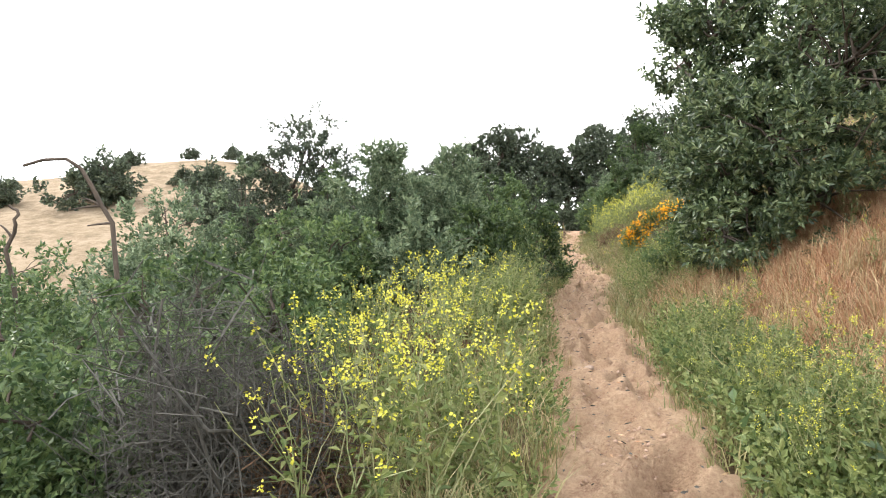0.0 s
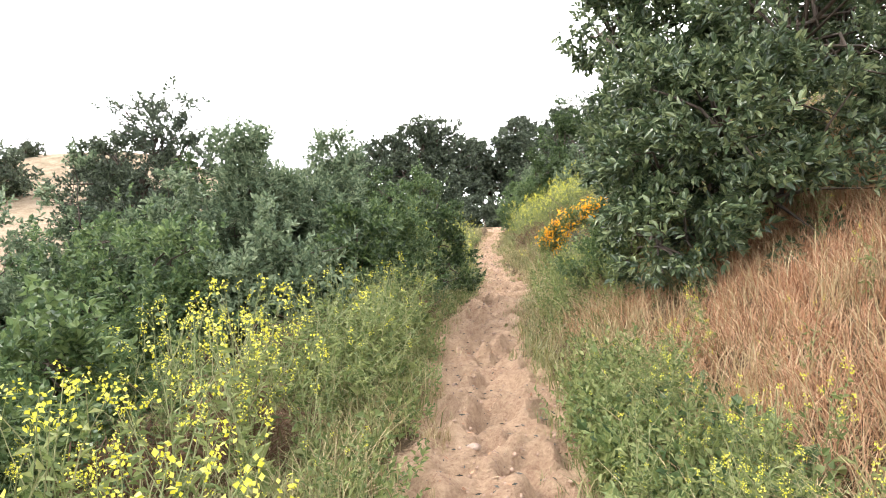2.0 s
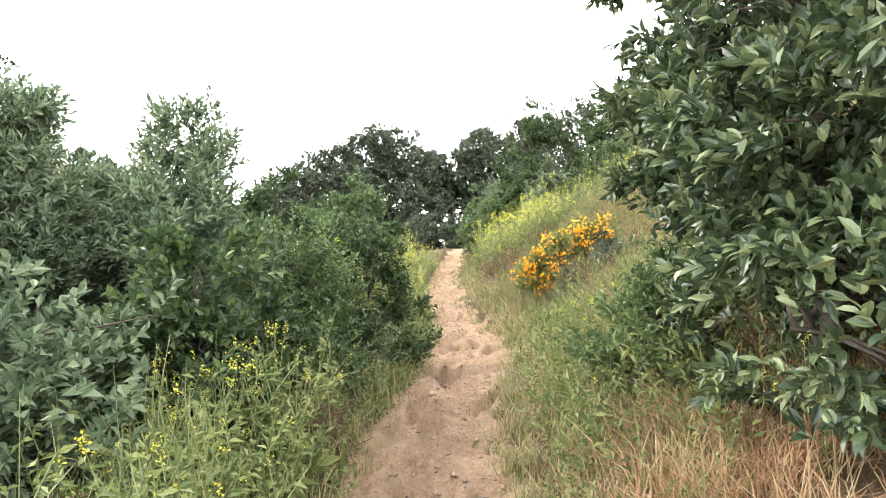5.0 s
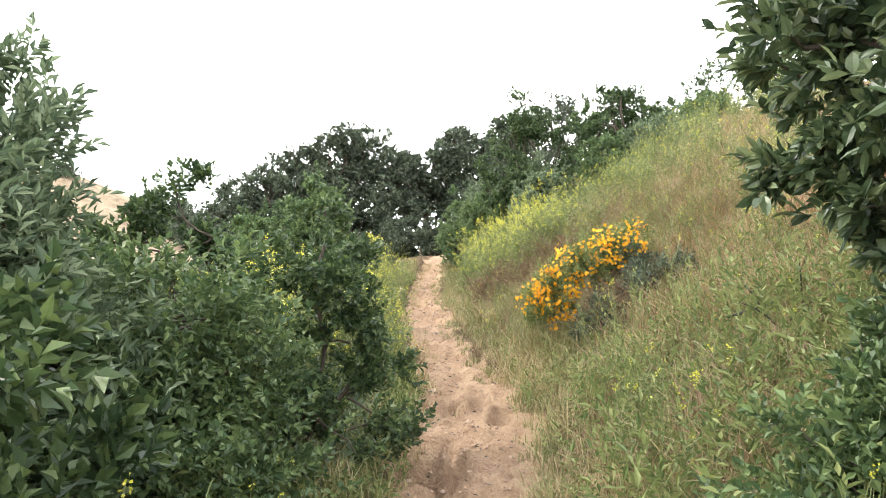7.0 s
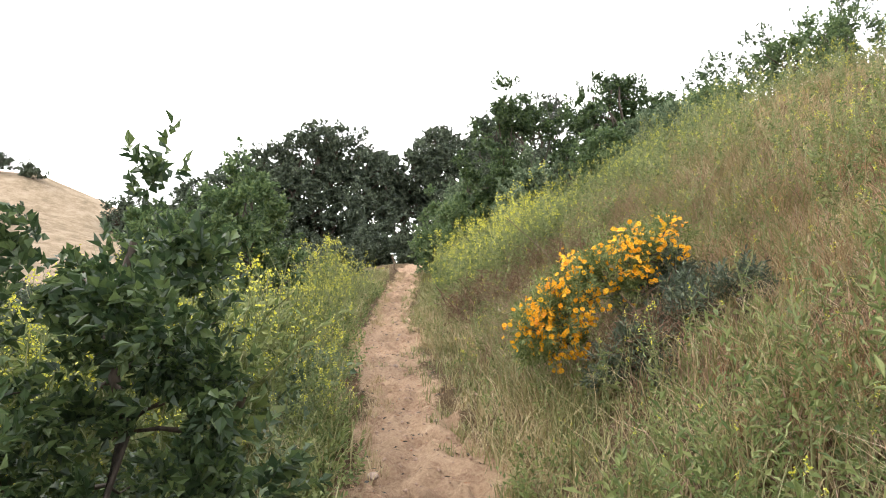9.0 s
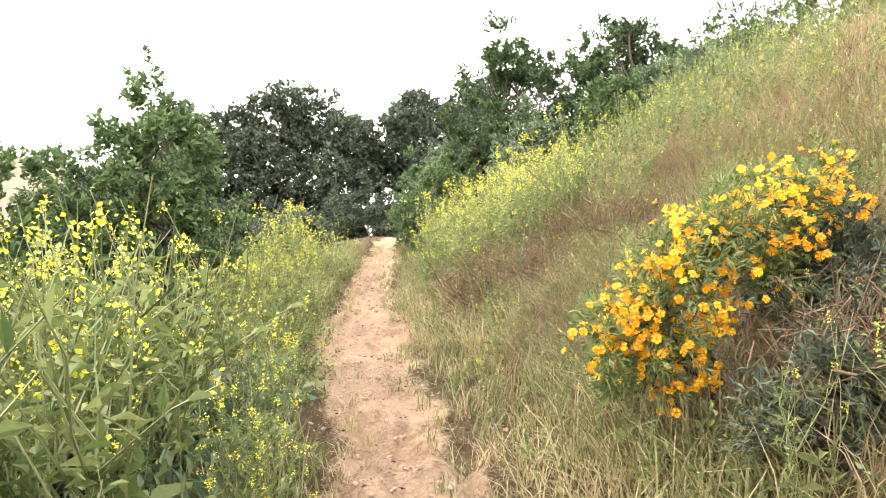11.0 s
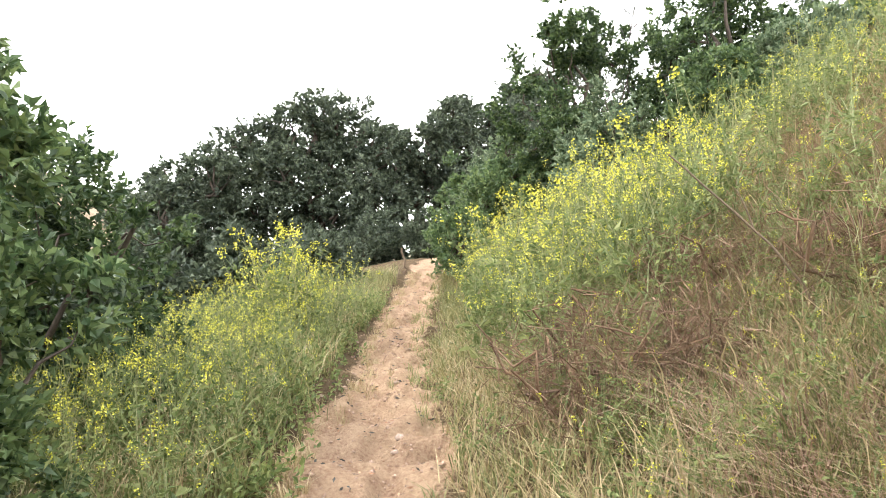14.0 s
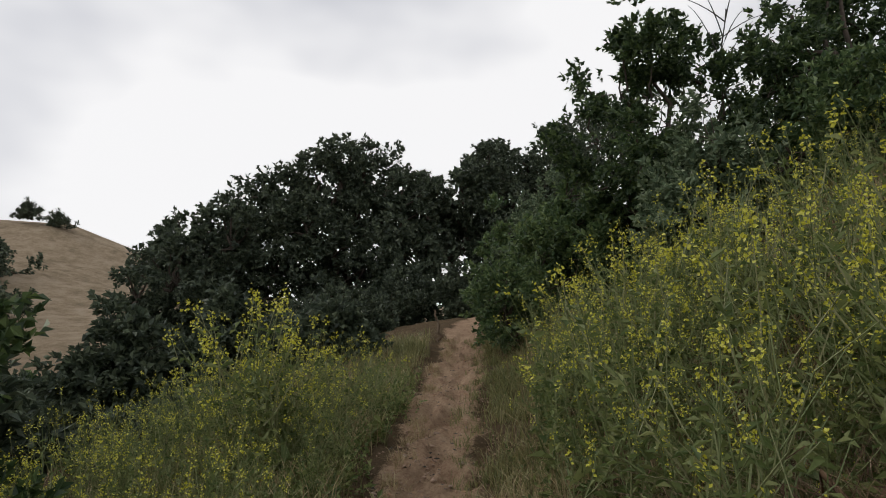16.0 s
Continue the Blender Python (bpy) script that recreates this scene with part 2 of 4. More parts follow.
RIDGE = ((-140, 6.0), (-90, 9.0), (-70, 10.5), (-54, 12.2), (-46, 14.2), (-38, 14.8), (-30, 14.5), (-25, 13.6), (-21, 11.6), (-15, 8.2), (-8, 5.5), (5, 3.0), (30, 2.0))


def trodden(u, y):
    """Heel marks, pits and the washed-out gully in the bare soil."""
    out = np.zeros(np.broadcast(u, y).shape)
    for cy, cu, rw, rl, deep in DENTS:
        q = ((u - cu) / rw) ** 2 + ((y - cy) / rl) ** 2
        out = out - deep * np.exp(-q * q) + deep * 0.4 * np.exp(-((np.sqrt(q) - 1.5) / 0.35) ** 2)
    gully = 0.02 + 0.16 * np.sin(y * 0.83) + 0.05 * np.sin(y * 3.1)
    return out - 0.075 * np.exp(-((u - gully) / 0.085) ** 2) * (0.55 + 0.45 * np.sin(y * 1.7 + 1))


def height(x, y):
    """The ground's height: the trail, the bank that rises on one side, the slope that falls on the other, the far hill."""
    x, y = np.asarray(x, float), np.asarray(y, float)
    u = x - trail_x(y)
    z = np.interp(y, _y, _tz)
    s = np.maximum(u - 0.5, 0)
    bank = 0.62 * np.minimum(s, 6) * s / (s + 0.35) + 0.28 * np.clip(s - 6, 0, 14) + 0.1 * np.clip(s - 20, 0, 60)
    v = np.maximum(-u - 0.55, 0)
    fall = 0.10 * np.minimum(v, 1.5) + 0.32 * np.clip(v - 1.5, 0, 10) + 0.1 * np.clip(v - 11.5, 0, 15)
    near = soft_step((60 - np.abs(y - 10)) / 30)
    z = z + bank * near + bank * 0.4 * (1 - near) - fall
    dist = np.hypot(x, y)
    face = np.clip((y - 55) / 43, 0, 1) ** 1.15 * (1 - 0.6 * soft_step((y - 104) / 80))
    hill = 1 + (np.interp(x, [r[0] for r in RIDGE], [r[1] for r in RIDGE]) - 1) * face
    z = z + (hill - z) * soft_step((y - 45) / 15) * soft_step((10 - x) / 12)
    z = z + np.where(dist > 60, waves(x, y, 30.0, 20, 8) * 0.5 * soft_step((dist - 60) / 40), 0)
    off = soft_step((np.abs(u) - 0.3) / 0.8)
    z = z + 0.05 * waves(x, y, 1.9, 0) * (0.4 + 0.6 * off) * (dist < 90)
    tread = 1 - soft_step((np.abs(u) - 0.35) / 0.25)
    near = (np.abs(u) < 0.75) & (y > 0) & (y < 32)
    if near.any():
        worn = np.zeros(near.shape)
        worn[near] = trodden(np.broadcast_to(u, near.shape)[near], np.broadcast_to(y, near.shape)[near])
        z = z + tread * worn * np.where(y < 14, 1.35, 0.8)
    z = z + tread * (dist < 60) * (np.where(y < 14, 1.0, 0.6) * (0.06 * np.abs(waves(x, y, 0.8, 24, 18)) + 0.04 * np.abs(waves(x, y, 0.36, 40, 20)) - 0.05) - 0.03)
    return z


# ---- mesh helpers ----
def mesh_object(name, verts, faces, mats, mat_index=None, parent=None, smooth=False):
    """One mesh object from arrays of corners and of triangles or quads."""
    me = bpy.data.meshes.new(name)
    verts = np.asarray(verts, np.float32)
    faces = [np.asarray(f, np.int32) for f in (faces if isinstance(faces, list) else [faces]) if len(f)]
    loops = np.concatenate([f.ravel() for f in faces])
    sizes = np.concatenate([np.full(len(f), f.shape[1], np.int32) for f in faces])
    me.vertices.add(len(verts))
    me.vertices.foreach_set("co", verts.ravel())
    me.loops.add(len(loops))
    me.loops.foreach_set("vertex_index", loops)
    me.polygons.add(len(sizes))
    me.polygons.foreach_set("loop_start", np.concatenate([[0], np.cumsum(sizes)[:-1]]).astype(np.int32))
    if mat_index is not None:
        me.polygons.foreach_set("material_index", np.asarray(mat_index, np.int32))
    for m in mats if isinstance(mats, (list, tuple)) else [mats]:
        me.materials.append(m)
    me.update(calc_edges=True)
    me.polygons.foreach_set("use_smooth", np.full(len(sizes), smooth))
    ob = new(name, me)
    ob.parent = parent
    return ob


def unit(v):
    return v / np.maximum(np.linalg.norm(v, axis=-1, keepdims=True), 1e-9)


def leaves(base, way, rng, length, width, fold=0.25, droop=0.15):
    """Folded pointed leaves: four corners and two triangles each."""
    n = len(base)
    way = unit(way)
    side = unit(np.cross(way, rng.normal(size=(n, 3)) + np.array([0, 0, 1.2])))
    up = np.cross(side, way)
    length = (length * rng.uniform(0.6, 1.25, n))[:, None]
    width = (width * rng.uniform(0.7, 1.2, n))[:, None]
    mid = base + way * length * 0.48
    v = np.stack([base, mid + side * width / 2 + up * width * fold, base + way * length - up * length * droop, mid - side * width / 2 + up * width * fold], 1)
    f = (np.arange(n) * 4)[:, None, None] + np.array([[0, 2, 1], [0, 3, 2]])
    return v.reshape(-1, 3), f.reshape(-1, 3)


def broad_leaves(base, way, rng, length, width, fold=0.2, droop=0.2):
    """Rounder leaves with a midrib: seven corners, six triangles each."""
    n = len(base)
    way = unit(way)
    side = unit(np.cross(way, rng.normal(size=(n, 3)) * 0.8 + np.array([0, 0, 1.2])))
    up = np.cross(side, way)
    length = (length * rng.uniform(0.6, 1.25, n))[:, None]
    width = (width * rng.uniform(0.75, 1.2, n))[:, None]
    a, b = base + way * length * 0.33, base + way * length * 0.70 - up * length * droop * 0.4
    v = np.stack([base, base + way * length * 0.52 - up * length * droop * 0.15, base + way * length - up * length * droop,
                  a + side * width * 0.45 + up * width * fold, b + side * width * 0.42 + up * width * fold,
                  a - side * width * 0.45 + up * width * fold, b - side * width * 0.42 + up * width * fold], 1)
    f = (np.arange(n) * 7)[:, None, None] + np.array([[0, 1, 3], [3, 1, 4], [4, 1, 2], [0, 5, 1], [5, 6, 1], [6, 2, 1]])
    return v.reshape(-1, 3), f.reshape(-1, 3)


def tubes(points, radii, sides=4):
    """Tapered tubes along many lines of equally many points."""
    points, radii = np.asarray(points, float), np.asarray(radii, float)
    n, k, _ = points.shape
    tangent = unit(np.gradient(points, axis=1))
    ref = np.where(np.abs(tangent[..., 2:3]) > 0.9, np.array([1.0, 0, 0]), np.array([0, 0, 1.0]))
    a = unit(np.cross(tangent, ref))
    b = np.cross(tangent, a)
    t = np.arange(sides) * 2 * np.pi / sides
    ring = points[:, :, None] + radii[..., None, None] * (np.cos(t)[:, None] * a[:, :, None] + np.sin(t)[:, None] * b[:, :, None])
    v = ring.reshape(-1, 3)
    i = np.arange(n)[:, None, None] * k * sides + np.arange(k - 1)[None, :, None] * sides
    j = np.arange(sides)[None, None]
    f = np.stack([i + j, i + (j + 1) % sides, i + sides + (j + 1) % sides, i + sides + j], -1)
    return v, f.reshape(-1, 4)


def bent_lines(start, end, rng, k=5, wander=0.12):
    """Lines from start to end with a little wander."""
    t = np.linspace(0, 1, k)[None, :, None]
    line = start[:, None] * (1 - t) + end[:, None] * t
    size = np.linalg.norm(end - start, axis=1)[:, None, None]
    return line + rng.normal(size=line.shape) * size * wander * np.sin(np.pi * t) * 0.7


def join(*pieces):
    """One array of corners and one of faces out of several of equal face size."""
    vs, fs, n = [], [], 0
    for v, f in pieces:
        vs.append(v)
        fs.append(f + n)
        n += len(v)
    return np.concatenate(vs), np.concatenate(fs)


def thing(name, x, y, label, category, group="", sink=0.03, z=None):
    ob = new(name)
    ob.location = (x, y, float(height(x, y)) - sink if z is None else z)
    return tagged(ob, label, category, group)


# ---- ground ----
def build_ground():
    fine = np.arange(-0.9, 0.901, 0.036)
    right = np.concatenate([np.arange(1.0, 4, 0.2), np.arange(4, 12, 0.5), 12 * 1.17 ** np.arange(0, 34)])
    us = np.concatenate([-right[::-1], fine, right])
    ys = np.concatenate([-10 * 1.16 ** np.arange(34, 0, -1), np.arange(-10, -1, 0.5), np.arange(-1, 1.5, 0.2), np.arange(1.5, 22, 0.05), np.arange(22, 30, 0.1), np.arange(30, 45, 0.4), 45 * 1.06 ** np.arange(0, 66)])
    U, Y = np.meshgrid(us, ys)
    X = trail_x(Y) + U
    Z = height(X, Y)
    v = np.stack([X, Y, Z], -1).reshape(-1, 3)
    n, m = U.shape
    i = (np.arange(n - 1)[:, None] * m + np.arange(m - 1)[None]).ravel()
    ob = mesh_object("ground", v, np.stack([i, i + 1, i + m + 1, i + m], 1), GROUND, smooth=True)
    w = np.where(U > 0, half_width(Y, 1), half_width(Y, -1))
    bare = 1 - soft_step((np.abs(U) - w + 0.22) / 0.44)
    gold = soft_step((np.hypot(X, Y) - 45) / 20)
    for key, val in (("bare", bare), ("gold", gold)):
        at = ob.data.attributes.new(key, "FLOAT", "POINT")
        at.data.foreach_set("value", val.ravel().astype(np.float32))
    return tagged(ob, "sandy reddish trail through dry grassy hillside", "ground", kind="structure")


build_ground()


# ---- shrubs and trees ----
def crown_shoots(rng, blobs, count, shell=0.5, up=0.5, bottom=None, clump=12, tight=1.0):
    """Bases and directions of leafy shoots, in clumps, in and on a lumpy crown made of overlapping ellipsoids."""
    blobs = np.asarray(blobs, float)
    weight = (blobs[:, 3] * blobs[:, 4] * blobs[:, 5]) ** (2 / 3)
    heads = max(count // clump, 1)
    pick = rng.choice(len(blobs), heads, p=weight / weight.sum())
    c, r = blobs[pick, :3], blobs[pick, 3:]
    d = unit(rng.normal(size=(heads, 3)))
    lump = 1 + 0.16 * np.sin(d[:, 0] * 5 + pick * 2.1) * np.sin(d[:, 1] * 6 + pick) + 0.12 * np.sin(d[:, 2] * 9 + pick * 1.3 + d[:, 0] * 4)
    rad = (shell + (1 - shell) * rng.random(heads) ** 0.6) * lump
    p = c + d * r * rad[:, None]
    way = unit(unit(d / r) + np.array([0, 0, up]) + rng.normal(size=(heads, 3)) * 0.3)
    size = (r.mean(1) * tight * rng.uniform(0.10, 0.26, heads))[:, None]
    p = np.repeat(p, clump, 0) + rng.normal(size=(heads * clump, 3)) * np.repeat(size, clump, 0)
    way = unit(np.repeat(way, clump, 0) + rng.normal(size=p.shape) * 0.5)
    keep = p[:, 2] > 0.02 if bottom is None else p[:, 2] > bottom
    return p[keep], way[keep]


def leafy(rng, base, way, per, shoot, leaf, width, spread=0.9, maker=leaves, droop=0.15):
    """Leaves set along each shoot."""
    n = len(base)
    t = np.tile((np.arange(per) + 0.5) / per, n)
    b, w = np.repeat(base, per, 0), np.repeat(way, per, 0)
    turn = unit(np.cross(w, rng.normal(size=w.shape)))
    size = np.repeat(shoot * rng.uniform(0.6, 1.3, n), per)
    pos = b + w * (t * size)[:, None]
    return maker(pos, w * (0.35 + 0.5 * t[:, None]) + turn * spread * (1.1 - 0.6 * t[:, None]), rng, leaf, width, droop=droop)


def shrub(name, x, y, blobs, label, seed, leaf=0.05, width=0.026, shoots=1500, per=10, shoot=0.16, mat=None, stems=5, thick=0.03, up=0.5,
          shell=0.5, category="shrub", group="", maker=leaves, bottom=None, droop=0.15, sink=0.03, twigs=80, z=None, spread=0.9, nearest=None, overhang=9.0, thin=0.45, split=None, clump=12, tight=1.0):
    """A shrub or tree: stems, limbs and twigs, and a crown of leaves on shoots. blobs: ellipsoids (x, y, z, rx, ry, rz) over its foot."""
    rng = np.random.default_rng(seed)
    ob = thing(name, x, y, label, category, group, sink, z)
    shoots, leaf, width = int(shoots * thin), leaf / thin ** 0.45, width / thin ** 0.5
    base, way = crown_shoots(rng, blobs, shoots, shell, up, bottom, clump, tight)
    if nearest is not None:
        ok = (base[:, 0] > nearest) | ((base[:, 2] > overhang) & (base[:, 0] > nearest - 0.7)) | ((base[:, 1] < 0.0) & (base[:, 0] > nearest - 0.4))
        base, way = base[ok], way[ok]
    if split is None:
        v, f = leafy(rng, base, way, per, shoot, leaf, width, maker=maker, droop=droop, spread=spread)
    else:
        close = base[:, 0] < split
        v, f = join(leafy(rng, base[close], way[close], per, shoot, leaf, width, maker=maker, droop=droop, spread=spread),
                    leafy(rng, base[~close], way[~close], per, shoot, leaf, width, droop=droop, spread=spread))
    mesh_object("crown", v, f, mat or SHRUB, parent=ob)
    centres = np.asarray(blobs, float)[:, :3]
    picked = centres[rng.integers(0, len(centres), max(stems, 1))] + rng.normal(size=(max(stems, 1), 3)) * 0.12
    foot = rng.normal(size=(len(picked), 3)) * [0.10, 0.10, 0] * (1 if stems > 1 else 0.1) - [0, 0, 0.05]
    lines = bent_lines(foot, picked, rng, 6)
    for line in lines:
        v, f = tubes(line[None], (thick * np.linspace(1.2, 0.45, 6))[None], 7)
        mesh_object("trunk" if stems == 1 else "stem", v, f, BARK, parent=ob, smooth=True)
    if len(base) and twigs:
        ends = base[rng.integers(0, len(base), twigs)]
        gap = np.linalg.norm(ends[:, None] - centres[None], axis=2)
        starts = centres[gap.argmin(1)] * 0.8 + lines[rng.integers(0, len(lines), twigs), 4] * 0.2
        v, f = tubes(bent_lines(starts, ends, rng, 4), np.tile(thick * np.linspace(0.4, 0.1, 4), (twigs, 1)), 3)
        tagged(mesh_object("branching", v, f, BARK, parent=ob, smooth=True), kind="stuff")
    return ob


def lumps(rng, rx, ry, h, count, low=0.15, size=0.42):
    """Overlapping ellipsoids that fill a mound rx by ry and h high."""
    top_r = size * rx * 0.9
    out = [(rng.normal(0, 0.1) * rx, rng.normal(0, 0.1) * ry, h - top_r * 1.05, top_r, size * ry * 0.9, top_r * 1.05),
           (0.0, 0.0, h * 0.62, size * rx * 1.2, size * ry * 1.2, h * 0.24), (0.0, 0.0, h * 0.3, size * rx * 1.3, size * ry * 1.3, h * 0.26)]
    for _ in range(int(count * max(1.0, h / (2.0 * rx)))):
        a, q = rng.uniform(0, 2 * np.pi), rng.random() ** 0.5
        s = size * rng.uniform(0.75, 1.25)
        top = h * (1 - 0.5 * q * q) * rng.uniform(0.68, 0.98)
        rz = min(s * h, s * rx * 1.25, top * 0.5) * rng.uniform(0.9, 1.2)
        cz = top - rz - (top - 2 * rz - low * h) * rng.random() ** 1.4 if top - 2 * rz > low * h else top - rz
        out.append((rx * q * 0.75 * np.cos(a), ry * q * 0.75 * np.sin(a), cz, s * rx, s * ry, rz))
    return out


def column(rng, r, h, count=9):
    """Overlapping ellipsoids up a tall narrow shrub."""
    out = []
    for k in range(count):
        t = (k + 0.5) / count
        w = r * (1.0 - 0.55 * t ** 2) * rng.uniform(0.85, 1.1)
        out.append((rng.normal(0, 0.16) * r, rng.normal(0, 0.16) * r, h * (0.1 + 0.8 * t), w * 0.8, w * 0.8, h * 0.115))
    return out


def mound(name, x, y, top, rx, ry, seed, label, count=9, **kw):
    """A rounded shrub whose highest leaves reach the height top above the datum."""
    z = float(height(x, y))
    return shrub(name, x, y, lumps(np.random.default_rng(seed + 900), rx, ry, max(top - z, 0.4), count), label, seed, **kw)


DARK_SHRUB = "dense dark green evergreen shrub on the slope"
# large laurel sumac on the bank beside the trail
LAUREL_BLOBS = [(-0.5, -0.9, 1.0, 0.9, 0.9, 0.8), (0.3, -1.0, 1.9, 1.1, 1.0, 0.9), (-0.7, 0.3, 1.3, 0.9, 1.0, 0.9), (-0.5, 0.8, 2.4, 0.9, 0.9, 0.8),
                (0.4, 0.1, 2.9, 1.1, 1.1, 0.9), (1.2, -0.6, 2.2, 1.1, 1.0, 1.0), (1.6, 0.6, 2.8, 1.1, 1.1, 1.0), (0.9, 1.2, 1.8, 1.0, 0.8, 0.9), (-0.9, -0.2, 0.5, 0.7, 1.2, 0.6), (2.2, -0.2, 1.5, 1.0, 1.1, 1.0),
                (-1.0, -0.3, 0.0, 0.6, 1.0, 0.5), (-0.8, 0.9, -0.1, 0.6, 0.7, 0.5), (-0.2, -1.3, 0.3, 0.7, 0.5, 0.5), (-1.2, 0.2, 0.7, 0.5, 0.6, 0.5), (-1.1, 0.9, 2.6, 0.7, 0.9, 0.6), (-1.0, 0.2, 3.1, 0.7, 0.8, 0.6), (-0.6, 1.4, 1.25, 0.55, 0.5, 0.6), (-0.1, 1.6, 1.75, 0.5, 0.45, 0.5), (-0.5, 1.6, 0.75, 0.42, 0.4, 0.42), (-0.35, 1.75, 1.3, 0.45, 0.4, 0.45), (-0.5, 1.5, 1.0, 0.4, 0.4, 0.4), (-0.7, 0.6, 1.0, 0.6, 0.7, 0.6), (-0.7, 0.2, 1.9, 0.6, 0.7, 0.6), (-0.6, 1.0, 0.7, 0.5, 0.6, 0.5)]
shrub("laurel_tree", 4.35, 8.4, LAUREL_BLOBS, "large dark evergreen laurel tree leaning over the trail", 11, leaf=0.085, width=0.037, shoots=9600, per=10, shoot=0.12,
      mat=LAUREL, stems=5, thick=0.06, up=0.6, category="tree", twigs=260, spread=0.8, maker=broad_leaves, nearest=-1.1, overhang=2.35, bottom=-0.9, thin=1.0, split=-0.35, clump=16, tight=0.62)

# row of shrubs below the trail
for x, y, top, r, seed, label in ((-0.95, 10.8, 3.5, 0.5, 21, "tall narrow grey-green shrub among lower ones"), (0.25, 11.0, 3.25, 0.62, 22, "tall grey-green shrub with upright leafy shoots"),
                                  (-0.45, 11.6, 3.0, 0.5, 24, "upright grey-green shrub among taller ones")):
    shrub("shrub", x, y, column(np.random.default_rng(seed), r, top - float(height(x, y))), label, seed, mat=SHRUB_BLUE, shoots=4600, leaf=0.06, width=0.022, up=1.4, shoot=0.17, thin=0.6)
shrub("small_tree", -2.75, 13.0, [(0.1, 0, 3.95, 0.55, 0.5, 0.42), (-0.55, 0, 3.45, 0.42, 0.4, 0.3), (0.55, 0.1, 3.5, 0.45, 0.4, 0.36), (-0.9, 0.1, 2.9, 0.5, 0.45, 0.4), (0.0, 0, 3.0, 0.6, 0.5, 0.3), (0.5, 0, 2.5, 0.7, 0.6, 0.5), (-0.4, 0, 2.1, 0.9, 0.8, 0.6)],
      "small open-crowned tree rising above the shrubs", 23, mat=OAK, shoots=3400, per=9, leaf=0.06, width=0.035, stems=3, thick=0.05, shoot=0.12, category="tree", thin=0.8, up=0.25)
for i, (x, y, top, rx, ry) in enumerate(((-1.3, 9.3, 2.2, 1.2, 0.9), (-0.2, 9.2, 2.0, 0.9, 0.8), (0.55, 10.0, 2.2, 0.7, 0.8), (-2.6, 10.4, 2.5, 1.3, 1.0), (-3.6, 12.6, 3.0, 1.2, 1.0),
                                         (-2.6, 7.2, 1.6, 1.2, 1.0), (-1.4, 6.6, 1.45, 1.0, 0.9), (-3.9, 8.6, 1.9, 1.3, 1.1), (-0.6, 12.4, 2.9, 1.0, 0.9), (-4.2, 5.8, 1.4, 1.2, 1.1),
                                         (-4.3, 11.2, 2.9, 1.4, 1.2), (-1.9, 12.2, 3.15, 1.1, 1.0), (-5.8, 9.4, 2.1, 1.5, 1.3), (-1.8, 10.9, 2.8, 0.9, 0.8), (-5.6, 13.4, 3.0, 1.5, 1.3))):
    mound("shrub", x, y, top, rx, ry, 30 + i, DARK_SHRUB, 11, shoots=2400, leaf=0.055, width=0.03, mat=(SHRUB, SHRUB_BLUE, DEEP)[i % 3], group="shrubs below the trail")
shrub("shrub", 0.8, 11.45, [(0, 0, 0.40, 0.7, 0.68, 0.42), (-0.2, 0, 0.85, 0.6, 0.55, 0.42), (0.3, 0.3, 0.95, 0.48, 0.48, 0.38), (-0.3, 0.2, 1.25, 0.45, 0.45, 0.35), (0.12, 0.1, 1.3, 0.4, 0.4, 0.3), (0.2, -0.2, 0.65, 0.5, 0.45, 0.4)],
      "arching green shrub beside the trail", 52, shoots=4200, leaf=0.042, width=0.025, mat=SHRUB, thin=0.65)
mound("shrub", -0.3, 24.0, 3.1, 1.0, 1.0, 55, DARK_SHRUB, 10, mat=OAK, shoots=3600, leaf=0.07, width=0.04)
mound("shrub", 3.5, 9.65, 2.0, 0.5, 0.5, 58, "small-leaved green bush at the foot of the laurel", 8, shoots=1800, leaf=0.032, width=0.018, shoot=0.12)
mound("shrub", 5.15, 14.75, float(height(5.15, 14.75)) + 0.6, 0.55, 0.45, 59, "low grey-green sage mound beside orange flowers", 7, shoots=1300, leaf=0.035, width=0.012, shoot=0.14, mat=OAK)
mound("shrub", -1.85, 4.4, 1.5, 0.62, 0.6, 61, "green fine-leaved shrub around a dead branch", 9, shoots=2600, leaf=0.035, width=0.02, shoot=0.13)
# Three dark mounds added to stand in for the shaded hollow below the flowers.
mound("shrub", 4.85, 14.25, float(height(4.85, 14.25)) + 0.4, 0.5, 0.35, 62, "low dark sage added in the shaded hollow under orange flowers", 7, shoots=900, leaf=0.035, width=0.011, shoot=0.16, mat=OAK)
mound("shrub", 4.5, 14.05, float(height(4.5, 14.05)) + 0.3, 0.38, 0.28, 64, "low dark sage added in the shaded hollow under orange flowers", 6, shoots=800, leaf=0.035, width=0.011, shoot=0.14, mat=OAK)
mound("shrub", 5.25, 14.05, float(height(5.25, 14.05)) + 0.38, 0.5, 0.35, 65, "low dark sage added in the shaded hollow under orange flowers", 6, shoots=900, leaf=0.035, width=0.011, shoot=0.14, mat=OAK)
mound("shrub", -1.25, 5.1, 1.45, 0.75, 0.7, 60, "light green fine-leaved shrub behind grey dead brush", 9, shoots=2600, leaf=0.035, width=0.02, shoot=0.13)
mound("shrub", -2.0, 3.1, 1.45, 0.72, 0.72, 56, "fine-leaved green shrub beside grey dead brush", 9, shoots=4200, leaf=0.035, width=0.018, shoot=0.12)
mound("shrub", -3.0, 4.6, 1.5, 1.0, 0.9, 57, "fine-leaved green shrub beside grey dead brush", 9, shoots=2600, leaf=0.035, width=0.018, shoot=0.12)
